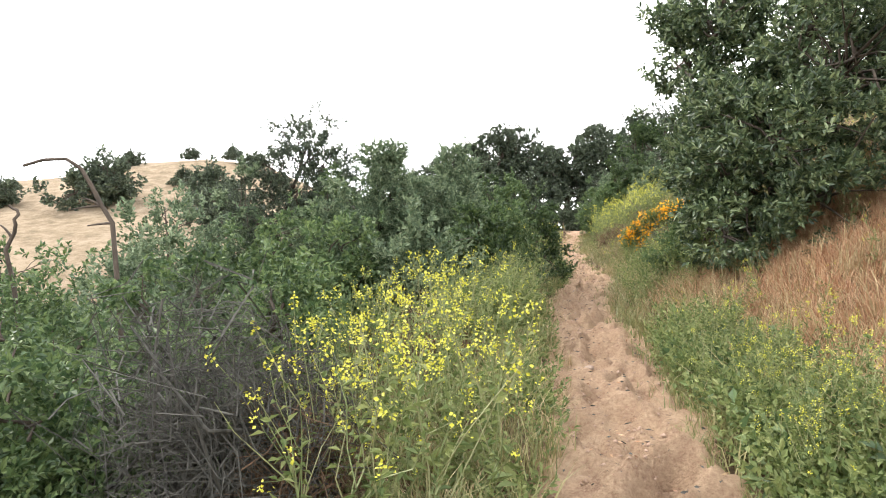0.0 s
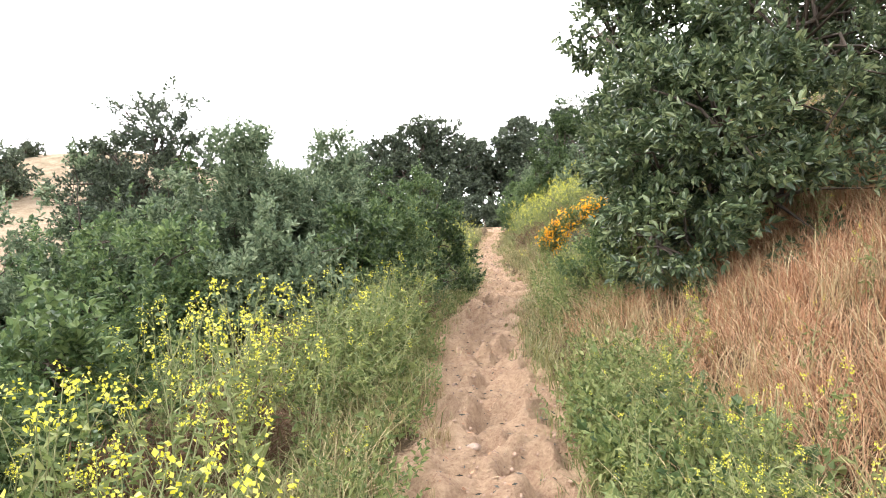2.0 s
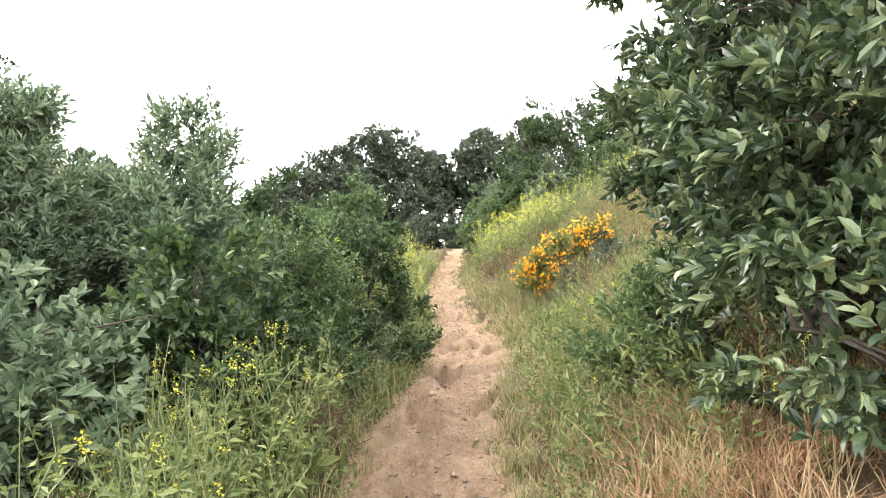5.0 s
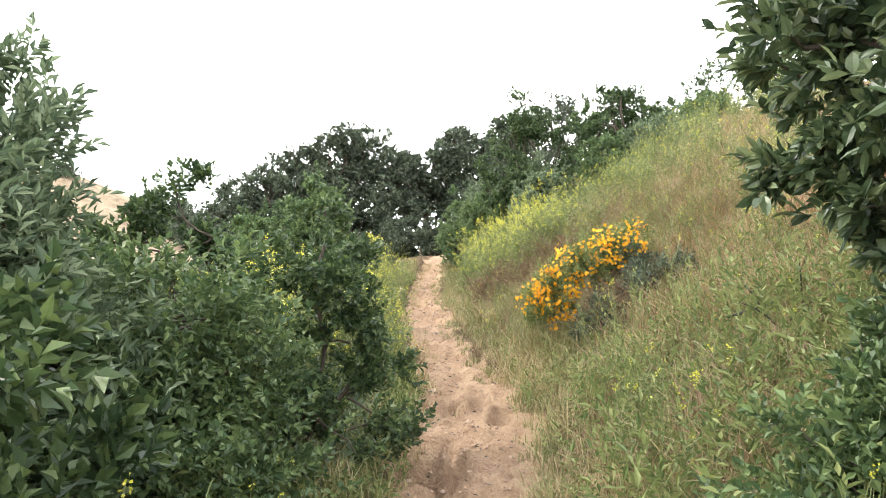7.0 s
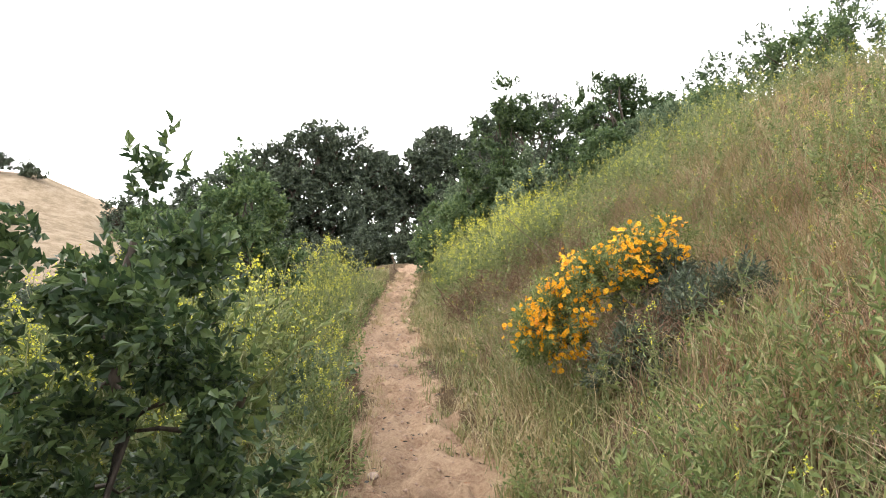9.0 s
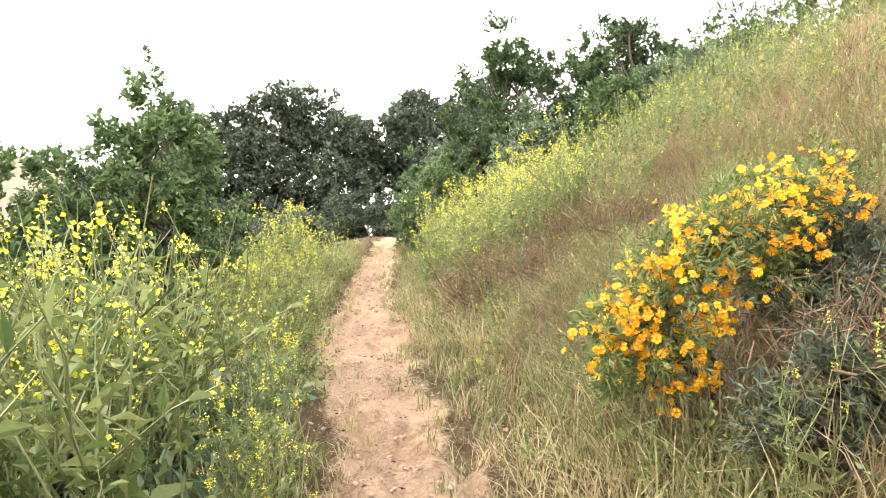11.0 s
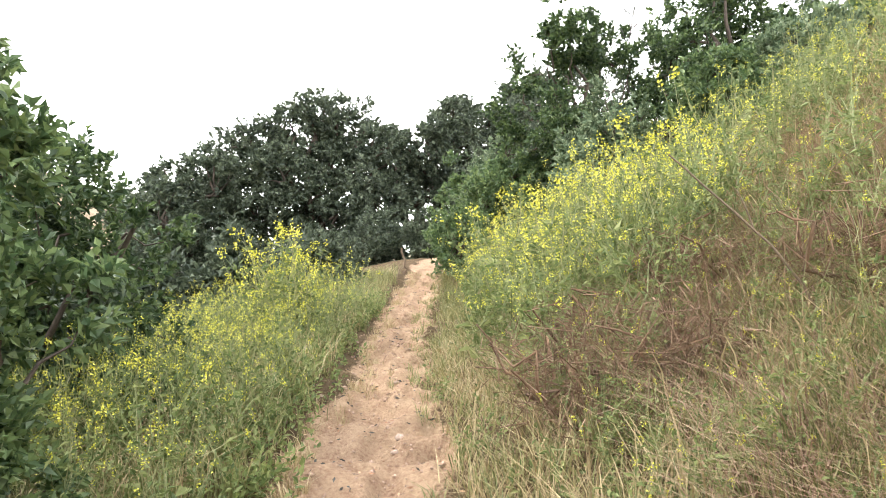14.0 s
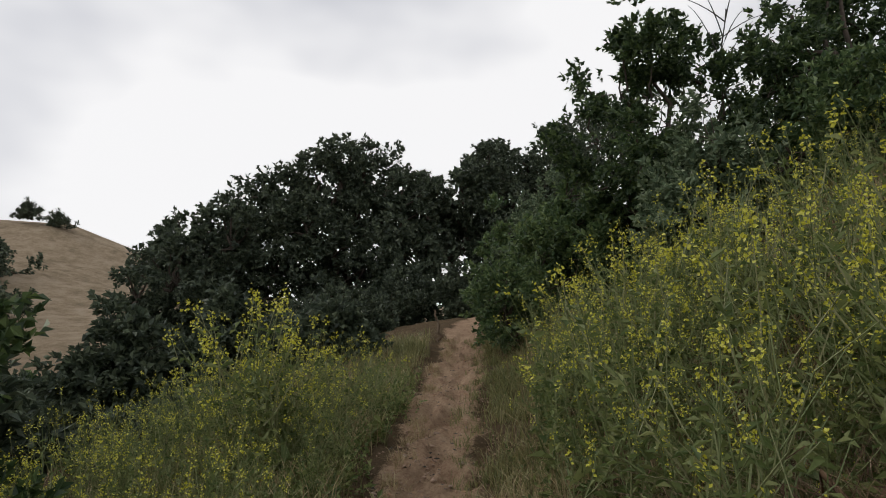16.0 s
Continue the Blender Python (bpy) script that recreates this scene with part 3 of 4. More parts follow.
for i, (x, y, top, rx) in enumerate(((0.6, 28.0, 1.9, 1.6), (2.6, 31.0, 2.8, 1.5), (3.4, 35.0, 3.4, 1.8), (-0.8, 33.0, 1.9, 2.0), (-2.2, 26.5, 1.6, 1.7), (-1.8, 21.5, 1.6, 1.5), (-4.5, 30.0, 1.4, 2.0), (0.2, 37.0, 2.2, 2.0), (1.6, 26.0, 1.6, 1.1), (0.4, 22.9, 3.2, 0.8), (-2.6, 24.8, 2.3, 1.4), (-1.2, 29.5, 2.0, 1.7), (-5.0, 26.0, 1.6, 1.8), (7.2, 37.2, 4.2, 1.1), (8.6, 37.6, 4.7, 1.0), (10.6, 38.0, 5.6, 1.8), (5.6, 38.5, 4.3, 1.5), (0.7, 27.0, 2.9, 1.0), (2.0, 27.4, 3.0, 0.9), (3.3, 27.8, 2.75, 0.8), (-0.6, 21.0, 2.2, 1.1), (-1.0, 18.6, 1.9, 1.2))):
    mound("shrub", x, y, top, rx, rx * 0.9, 160 + i, DARK_SHRUB, 10, mat=OAK, shoots=2400, leaf=0.085, width=0.055, shoot=0.2, group="shrubs below the trail")
# oaks at the head of the trail
def crowned(name, y, tops, floor, label, seed, r=0.8, deep=1.0, **kw):
    """A tree whose crown rises to the heights tops (x, z) along its width and hangs down to floor."""
    rng = np.random.default_rng(seed + 500)
    x = sum(t[0] for t in tops) / len(tops)
    z0 = float(height(x, y))
    blobs = []
    for tx, tz in tops:
        size = r * rng.uniform(0.75, 1.15)
        z, k = tz - size, 0
        while z > floor:
            blobs.append((tx - x + rng.normal(0, 0.25 * r) * (k > 0), rng.uniform(-1, 1) * deep * (0.4 + 0.6 * (k > 0)), z - z0, size, size * 0.9, size * 0.95))
            z, k, size = z - size * 1.15, k + 1, r * rng.uniform(0.8, 1.3)
    return shrub(name, x, y, blobs, label, seed, bottom=floor - z0 - 0.4, **kw)


crowned("shrub", 20.0, ((0.3, 3.0), (0.75, 3.25), (1.25, 3.45), (1.65, 3.3), (2.0, 2.95)), 0.9, "broad dark green shrub below the trail", 150, 0.34, 0.5, mat=DEEP, shoots=4400, thin=0.6, leaf=0.05, width=0.03, shoot=0.14, stems=4, thick=0.035)
crowned("shrub", 12.3, ((0.4, 2.65), (0.85, 2.8), (1.25, 2.2), (1.7, 2.6), (1.95, 2.3)), 0.9, "arching green shrub beside the trail", 151, 0.27, 0.4, mat=DEEP, tight=0.8, shoots=3400, thin=0.65, leaf=0.042, width=0.026, shoot=0.12, stems=4, thick=0.03)
crowned("shrub", 17.6, ((0.9, 2.85), (1.25, 2.8), (1.55, 3.15), (1.87, 3.5), (1.87, 3.25), (2.1, 2.95)), 0.7, "bright green leafy shrub rising behind mustard", 53, 0.22, 0.35, mat=SHRUB, shoots=4600, thin=0.6, leaf=0.05, width=0.03, shoot=0.12, stems=4, thick=0.03, tight=0.8)
OAK_LABEL = "dark live oak tree at the head of the trail"
for i, (y, tops, floor, r) in enumerate(((42.0, ((-0.2, 6.9), (0.8, 7.7), (1.7, 8.0), (2.6, 8.6), (3.7, 9.15), (4.7, 8.95), (5.6, 8.6), (6.3, 7.9)), 2.6, 0.95),
                                         (43.0, ((6.9, 7.8), (7.7, 8.1), (8.6, 8.5), (9.4, 9.1)), 4.9, 0.75),
                                         (43.5, ((9.9, 9.3), (10.9, 9.6), (12.0, 9.9), (13.0, 10.2)), 3.6, 1.0),
                                         (40.5, ((-2.6, 5.2), (-1.6, 5.9), (-0.7, 6.3), (0.2, 6.4)), 1.0, 0.9),
                                         (45.0, ((14.2, 11.0), (15.5, 11.4), (17.0, 11.8)), 4.0, 1.3))):
    crowned("oak_tree", y, tops, floor, OAK_LABEL, 70 + i, r, 1.3, mat=OAK, shoots=(8600, 2600, 4200, 3600, 2600)[i], per=8, leaf=0.16, width=0.115, shoot=0.22, shell=0.55, up=0.2, thin=0.85,
            stems=4, thick=0.16, category="tree", group="oaks beyond the trail", twigs=110)
# shrubs along the top of the bank
BANK_LABEL = "dark green shrub on top of the grassy bank"
for i, (y, tops, floor, r, count) in enumerate(((25.1, ((6.75, 5.5), (7.1, 6.0), (7.38, 6.65), (7.38, 6.3), (7.8, 6.2), (8.3, 6.15), (8.7, 5.8)), 3.0, 0.36, 4200),
                                                (25.0, ((9.05, 6.35), (9.5, 6.8), (10.0, 7.1), (10.5, 6.95), (10.9, 6.6), (11.3, 6.2)), 4.4, 0.46, 4200),
                                                (25.4, ((11.6, 6.45), (12.2, 6.5), (12.8, 6.7), (13.4, 7.0)), 5.2, 0.5, 2200),
                                                (29.0, ((14.9, 8.2), (15.6, 8.7), (16.4, 9.3), (17.3, 9.9), (18.3, 10.4)), 6.4, 0.8, 3400),
                                                (31.0, ((8.0, 6.3), (9.2, 7.0), (10.6, 7.6), (12.0, 8.1), (13.4, 8.4)), 3.6, 0.9, 3200),
                                                (22.6, ((13.2, 7.3), (14.0, 7.9), (15.0, 8.4)), 6.0, 0.6, 2200))):
    crowned("shrub", y, tops, floor, BANK_LABEL, 90 + i, r, 0.55, shoots=count, thin=0.6, leaf=0.065, width=0.042, shell=0.55, mat=(DEEP, DEEP, SHRUB, DEEP, OAK, SHRUB)[i], group="shrubs on the bank", shoot=0.16, stems=4, thick=0.05)
for i, (x, y, top, rx) in enumerate(((6.5, 25.6, 4.7, 0.8), (7.6, 23.9, 4.9, 0.9), (8.9, 23.4, 5.3, 0.9), (10.3, 23.2, 5.8, 0.9), (6.2, 27.6, 4.4, 0.9), (7.4, 29.6, 5.2, 1.3), (11.8, 23.4, 6.4, 0.9))):
    mound("shrub", x, y, top, rx, rx, 190 + i, "light green leafy shrub among mustard on the bank", 9, shoots=2200, leaf=0.06, width=0.034, mat=(SHRUB, SHRUB_BLUE)[i % 2], group="shrubs on the bank", shoot=0.16)
# scrub in the hollow
rng = np.random.default_rng(77)
scrub = [mound("scrub_bush", -9.0, 20.0, float(height(-9, 20)) + 2.2, 1.6, 1.6, 120 + k, "dark scrub bush in the hollow below the trail", 9, shoots=900, leaf=0.13, width=0.085, shoot=0.25, mat=DEEP, group="scrub in the hollow") for k in range(3)]
for k, ob in enumerate(scrub):
    ob.location.y += 3.5 * k
for k in range(48):
    y = rng.uniform(10, 44)
    x = float(trail_x(y)) - rng.uniform(6.5, 25)
    copy_thing(scrub[k % 3], pose(x, y, float(height(x, y)) - 0.1, 0, 0, rng.uniform(0, 360)) @ Matrix.Scale(rng.uniform(0.8, 1.35), 4))
# round oaks on the golden hill, leaf colour greyed in place of haze
hill_oak = mound("hill_oak", -38.0, 76.0, float(height(-38.0, 76)) + 6.2, 6.4, 4.6, 140, "round grey-green oak on the golden hillside, leaves greyed for haze", 12, mat=OAK, shoots=2400, per=8, leaf=0.30, width=0.2, shoot=0.6, stems=2, thick=0.22, category="tree", group="oaks on the hill", sink=0.5)
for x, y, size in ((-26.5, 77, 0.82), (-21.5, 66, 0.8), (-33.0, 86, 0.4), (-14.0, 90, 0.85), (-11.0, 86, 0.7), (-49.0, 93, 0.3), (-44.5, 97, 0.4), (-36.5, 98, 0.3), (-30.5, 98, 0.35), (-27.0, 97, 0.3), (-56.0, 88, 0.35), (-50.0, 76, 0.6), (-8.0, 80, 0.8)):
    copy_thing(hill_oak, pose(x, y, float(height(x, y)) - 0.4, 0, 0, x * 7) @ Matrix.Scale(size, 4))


# ---- mustard ----
def mustard_arrays(rng, tall, branches, lush, flowers=1.0, head=1.0):
    """Stems, leaves and blossom of one plant, over its foot."""
    main = np.array([rng.normal(0, 0.10) * tall, rng.normal(0, 0.10) * tall, tall])
    frac = rng.uniform(0.15, 0.6, branches)
    start = main[None] * frac[:, None]
    a = rng.uniform(0, 2 * np.pi, branches)
    out = tall * rng.uniform(0.10, 0.36, branches)
    end = np.stack([np.cos(a) * out, np.sin(a) * out, tall * rng.uniform(0.55, 1.05, branches)], 1) + main * [0.4, 0.4, 0]
    lines = bent_lines(np.concatenate([np.zeros((1, 3)), start]), np.concatenate([main[None], end]), rng, 4, 0.08)
    stem = tubes(lines, np.tile(np.array([0.0042, 0.0034, 0.0025, 0.0014]), (len(lines), 1)), 3)
    n = int(lush)
    row, t = rng.integers(0, len(lines), n), rng.random(n) ** 1.4 * 0.85
    seg = np.minimum((t * 3).astype(int), 2)
    fr = (t * 3 - seg)[:, None]
    at = lines[row, seg] * (1 - fr) + lines[row, seg + 1] * fr
    way = rng.normal(size=(n, 3)) * [1, 1, 0.5] + [0, 0, 0.35]
    small = leaves(at, way, rng, 0.062, 0.024, 0.2, 0.3)
    m = max(5, n // 7)
    b = rng.normal(size=(m, 3)) * [0.03, 0.03, 0.03] + main * rng.uniform(0.0, 0.3, m)[:, None]
    big = leaves(b, rng.normal(size=(m, 3)) * [1, 1, 0.25] + [0, 0, 0.35], rng, 0.15, 0.065, 0.15, 0.35)
    tips = lines[:, 3][rng.random(len(lines)) < 0.9 * flowers + 0.05]
    per = 12
    q = np.repeat(tips, per, 0) + rng.normal(size=(len(tips) * per, 3)) * np.array([0.014, 0.014, 0.024]) * head - [0, 0, 0.018]
    bloom = leaves(q, rng.normal(size=q.shape) + [0, 0, 0.4], rng, 0.019 * head, 0.016 * head, 0.1, 0.05)
    return stem, join(small, big), bloom


def mustard_plant(x, y, rng, tall, branches, lush, label, flowers=1.0):
    ob = thing("mustard_plant", x, y, label, "wild mustard", "wild mustard plants", 0.01)
    stem, leaf, bloom = mustard_arrays(rng, tall, branches, lush, flowers)
    mesh_object("stem", *stem, MUSTARD_STEM, parent=ob)
    mesh_object("foliage", *leaf, MUSTARD_LEAF, parent=ob)
    if len(bloom[0]):
        mesh_object("blossom", *bloom, YELLOW, parent=ob)
    return ob


MUSTARD_LABEL = "flowering wild mustard with small yellow blossoms on thin stems"
rng = np.random.default_rng(31)
mustard_kinds = [mustard_plant(0.0 - k * 0.25, 6.0 + 0.2 * k, rng, 0.95 + 0.05 * (k % 3), 5 + k, 60, MUSTARD_LABEL) for k in range(6)]
patches = (  # u from, u to, y from, y to, count, scale
    (-2.3, -0.75, 2.6, 4.9, 38, 0.95), (-2.3, -1.0, 4.9, 7.4, 16, 1.05), (-1.5, -0.85, 8.8, 9.8, 12, 0.85), (-2.9, -1.0, 13.2, 16.6, 54, 1.25), (-0.8, -0.5, 14.6, 17.0, 14, 0.6), (-2.4, -0.55, 17.5, 24.5, 24, 0.75),
    (-1.5, -0.9, 21.8, 23.4, 22, 1.2), (0.65, 1.6, 3.0, 6.4, 26, 0.55), (1.0, 2.6, 19.0, 21.8, 40, 1.15), (0.9, 4.0, 9.5, 14.0, 9, 0.7), (0.55, 1.0, 14.4, 17.5, 4, 0.4))


def clear_of_brush(x, y):
    return y > 5.0 or x > -0.2 * y


for u0, u1, y0, y1, count, size in patches:
    for k in range(count):
        y = rng.uniform(y0, y1)
        x = float(trail_x(y)) + rng.uniform(u0, u1)
        if not clear_of_brush(x, y):
            x = -0.2 * y + rng.uniform(0.05, 0.6)
        copy_thing(mustard_kinds[rng.integers(0, 6)], pose(x, y, float(height(x, y)) - 0.02, rng.normal(0, 5), rng.normal(0, 5), rng.uniform(0, 360)) @ Matrix.Scale(size * rng.uniform(0.7, 1.15), 4))


def many_mustards(name, label, spots, seed, flowers=1.0, lush=45):
    """Mustard too thick to count, as one growth."""
    rng = np.random.default_rng(seed)
    kinds = [mustard_arrays(rng, 1.0, 7, lush, flowers, 0.75) for _ in range(5)]
    kinds = [join(*[(v, f if f.shape[1] == 3 else np.concatenate([f[:, :3], f[:, [0, 2, 3]]])) for v, f in k]) + (np.concatenate([np.full(len(k[0][1]) * 2, 0), np.full(len(k[1][1]), 1), np.full(len(k[2][1]), 2)]),) for k in kinds]
    vs, fs, ms, n = [], [], [], 0
    for x, y, s in spots:
        if not clear_of_brush(x, y):
            continue
        v, f, m = kinds[rng.integers(0, 5)]
        a = rng.uniform(0, 6.283)
        turn = np.array([[np.cos(a), -np.sin(a), 0], [np.sin(a), np.cos(a), 0], [0, 0, 1]])
        vs.append(v @ turn.T * s + [x, y, float(height(x, y)) - 0.02])
        fs.append(f + n)
        ms.append(m)
        n += len(v)
    ob = mesh_object(name, np.concatenate(vs), np.concatenate(fs), [MUSTARD_STEM, MUSTARD_LEAF, YELLOW], np.concatenate(ms))
    return tagged(ob, label, "wild mustard", kind="stuff")


def spots(rng, u0, u1, y0, y1, count, s0, s1):
    y = rng.uniform(y0, y1, count)
    return list(zip(trail_x(y) + rng.uniform(u0, u1, count), y, rng.uniform(s0, s1, count)))


many_mustards("mustard_growth", "thick growth of yellow-flowered mustard on the bank", spots(rng, 1.0, 6.5, 18.0, 27, 360, 0.65, 1.05), 41, 0.4)
many_mustards("mustard_growth", "low wiry mustard with tiny yellow flowers", spots(rng, 0.85, 3.6, 14.9, 19.5, 290, 0.3, 0.55), 50, 0.5, 65)
many_mustards("mustard_growth", "scattered mustard high on the bank", spots(rng, 3.2, 8.5, 14.0, 23.0, 220, 0.5, 0.9), 52, 0.4, 50)
many_mustards("mustard_growth", "thin green mustard stalks on the bank", spots(rng, 0.8, 5.5, 9.0, 18.5, 210, 0.35, 0.75), 46, 0.15, 28)
many_mustards("mustard_growth", "yellow-flowered mustard on the slope below the trail", spots(rng, -2.7, -0.6, 18.8, 25.0, 220, 0.55, 0.85), 47, 1.0, 28)
many_mustards("mustard_growth", "tall pale green mustard gone to seed below the trail", spots(rng, -3.0, -1.0, 13.4, 16.4, 130, 0.95, 1.5), 48, 0.3, 60)
many_mustards("mustard_growth", "bright yellow mustard thicket at the trail bend", spots(rng, 0.8, 2.6, 18.9, 22.8, 150, 0.75, 1.1), 45, 1.0)
many_mustards("mustard_growth", "pale flowering mustard below the trail", spots(rng, -3.0, -0.7, 17.8, 20.6, 120, 0.5, 0.85), 51, 1.0, 30)
many_mustards("mustard_growth", "thick green mustard below the trail", spots(rng, -3.2, -0.65, 3, 25, 260, 0.4, 0.85), 42, 0.35, 80)
many_mustards("mustard_growth", "leafy green mustard gone to seed beside the trail", spots(rng, -1.5, -0.62, 6.4, 9.5, 75, 0.75, 1.05), 44, 0.12, 110)
many_mustards("mustard_growth", "leafy green mustard at the foot of the bank", spots(rng, 0.62, 1.2, 2.2, 6.4, 80, 0.35, 0.65), 49, 0.3, 90)
many_mustards("mustard_growth", "sparse mustard among dry grass on the bank", spots(rng, 0.75, 5.0, 2.5, 16, 110, 0.3, 0.6), 43, 0.6)


# ---- grass ----
def grass(name, label, mat, seed, spots_xy, tall, wide, lean):
    """Bent blades, three triangles each."""
    rng = np.random.default_rng(seed)
    x, y = spots_xy
    n = len(x)
    base = np.stack([x, y, height(x, y) - 0.01], 1)
    a = rng.uniform(0, 2 * np.pi, n)
    d = np.stack([np.cos(a), np.sin(a), np.zeros(n)], 1)
    s = np.stack([-d[:, 1], d[:, 0], np.zeros(n)], 1) * (wide * rng.uniform(0.6, 1.3, n))[:, None]
    h = tall * rng.uniform(0.45, 1.2, n)
    l = (lean * rng.uniform(0.2, 1.4, n) * h)[:, None]
    up = np.array([0, 0, 1.0])
    mid = base + up * (h * 0.6)[:, None] + d * l * 0.35
    tip = base + up * (h * rng.uniform(0.75, 1.0, n))[:, None] + d * l
    v = np.stack([base - s / 2, base + s / 2, mid - s * 0.4, mid + s * 0.4, tip], 1).reshape(-1, 3)
    i = (np.arange(n) * 5)[:, None]
    f3 = np.concatenate([i + [0, 1, 3], i + [0, 3, 2], i + [2, 3, 4]])
    return tagged(mesh_object(name, v, f3, mat), label, "grass", kind="stuff")


def tufts(rng, u0, u1, y0, y1, count, per, radius, power=1.0):
    """Places of blades in tufts, which gather in patches."""
    many = int(count * 1.6)
    y = rng.uniform(y0, y1, many) + rng.normal(0, 0.5, many)
    u = u0 + (u1 - u0) * rng.random(many) ** power
    u = u + np.sign(u) * np.abs(rng.normal(0, 0.06 * abs(u1 - u0), many))
    u = np.where(u > 0, np.maximum(u, half_width(y, 1) - 0.03), np.minimum(u, 0.03 - half_width(y, -1)))
    x = trail_x(y) + u
    patch = waves(x, y, 1.5, int(rng.integers(0, 52)), 10)
    keep = rng.random(many) < 0.3 + 0.7 * soft_step((patch + 0.75) / 1.5)
    x, y = x[keep], y[keep]
    return np.repeat(x, per) + rng.normal(0, radius, len(x) * per), np.repeat(y, per) + rng.normal(0, radius, len(x) * per)


rng = np.random.default_rng(61)
grass("dry_grass", "reddish-brown dry grass covering the bank", DRY, 1, tufts(rng, 0.85, 5.0, 0.0, 9.0, 2300, 26, 0.06), 0.25, 0.0055, 1.3)
grass("dry_grass", "matted brown dry grass on the bank", DRY_BROWN, 6, tufts(rng, 0.95, 3.6, 14.9, 20.0, 420, 34, 0.07), 0.34, 0.005, 1.9)
grass("green_grass", "fine olive grass among dry stalks on the bank", GREEN, 9, tufts(rng, 0.8, 3.4, 14.6, 20.0, 420, 26, 0.08), 0.34, 0.005, 1.5)
grass("dry_grass", "brown dry grass on the bank", DRY_BROWN, 16, tufts(rng, 0.9, 4.5, 9, 22, 420, 22, 0.06), 0.34, 0.007, 1.3)
grass("dry_grass", "reddish dry grass high on the bank", DRY, 26, tufts(rng, 1.6, 5.0, 8.5, 15.5, 480, 22, 0.06), 0.32, 0.006, 1.4)
grass("straw_grass", "pale straw grass on the bank", STRAW, 7, tufts(rng, 0.62, 5.5, 3.0, 19, 1700, 16, 0.08), 0.36, 0.006, 1.1)
grass("straw_grass", "pale straw grass on the upper bank", STRAW, 2, tufts(rng, 0.7, 8.0, 17, 31, 1400, 15, 0.10), 0.40, 0.008, 1.0)
grass("green_grass", "green grass along the trail edge", GREEN, 3, tufts(rng, 0.45, 1.3, 0.5, 29, 1100, 16, 0.06, 1.3), 0.19, 0.008, 1.0)
grass("green_grass", "green grass on the bank", GREEN, 8, tufts(rng, 0.8, 5.0, 8.5, 22, 1050, 16, 0.08), 0.36, 0.008, 1.0)
grass("green_grass", "green grass along the trail edge", GREEN, 4, tufts(rng, -2.8, -0.46, 1.0, 29, 2200, 16, 0.07, 0.7), 0.30, 0.008, 0.8)
grass("straw_grass", "dry grass at the foot of the mustard", STRAW, 5, tufts(rng, -2.2, -0.5, 1.0, 29, 800, 16, 0.07), 0.30, 0.006, 0.9)
grass("straw_grass", "pale dry grass along the trail edge", STRAW, 27, tufts(rng, 0.4, 1.0, 8.5, 22, 520, 18, 0.06), 0.16, 0.005, 1.4)
grass("straw_grass", "sparse dry grass over the open slopes", STRAW, 21, tufts(rng, -16, -2.5, -8, 40, 1500, 12, 0.12), 0.3, 0.009, 0.9)
grass("straw_grass", "sparse dry grass over the upper slope", STRAW, 22, tufts(rng, 4.0, 16, -8, 40, 1500, 12, 0.12), 0.3, 0.009, 0.9)
grass("straw_grass", "sparse dry grass beside the trail", STRAW, 23, tufts(rng, 0.6, 5, -8, 2, 500, 14, 0.09), 0.28, 0.008, 0.9)
grass("straw_grass", "sparse dry grass beside the trail", STRAW, 24, tufts(rng, -4, -0.6, -8, 2, 400, 14, 0.09), 0.28, 0.008, 0.9)
for side, seed in ((1, 31), (-1, 32)):
    y = rng.uniform(1.5, 30, 330)
    x = trail_x(y) + side * (half_width(y, side) - np.abs(rng.normal(0, 0.12, 330)))
    grass("trail_tuft_growth", "small grass tufts spilling onto the trail", (STRAW, GREEN)[seed % 2], seed, (np.repeat(x, 12) + rng.normal(0, 0.025, 3960), np.repeat(y, 12) + rng.normal(0, 0.025, 3960)), 0.11, 0.006, 1.0)


def weeds(name, label, seed, u0, u1, y0, y1, count, leaf, width, mat, tall=0.16, per=9):
    """Low leafy weeds: short shoots set close together."""
    rng = np.random.default_rng(seed)
    x, y = tufts(rng, u0, u1, y0, y1, count, 6, 0.08)
    base = np.stack([x, y, height(x, y)], 1)
    way = unit(rng.normal(size=base.shape) * [0.5, 0.5, 0.1] + [0, 0, 1])
    v, f = leafy(rng, base, way, per, tall, leaf, width, spread=1.1)
    return tagged(mesh_object(name, v, f, mat), label, "weeds", kind="stuff")


weeds("low_weeds", "low leafy green weeds beside the trail", 301, 0.6, 1.1, 2.0, 6.8, 360, 0.05, 0.03, MUSTARD_LEAF, 0.26)
weeds("low_weeds", "broad-leaved dark weeds at the foot of the bank", 306, 0.64, 1.2, 2.0, 6.0, 70, 0.10, 0.07, SHRUB, 0.2, 5)
weeds("low_weeds", "low leafy green weeds on the trail edge", 302, -1.1, -0.47, 3.0, 26, 520, 0.05, 0.026, MUSTARD_LEAF, 0.2)
weeds("low_weeds", "small green weeds between dry grasses", 303, 0.5, 3.0, 8.5, 22, 420, 0.04, 0.02, MUSTARD_LEAF, 0.22)
weeds("tall_weeds", "tall leafy green stalks among dry grass", 307, 0.7, 2.6, 8.8, 12.2, 70, 0.07, 0.022, MUSTARD_LEAF, 0.62, 16)
weeds("low_weeds", "round-leaved yellowish weeds on the bank", 308, 1.2, 3.2, 9.2, 11.8, 110, 0.045, 0.04, MUSTARD_LEAF, 0.28, 9)
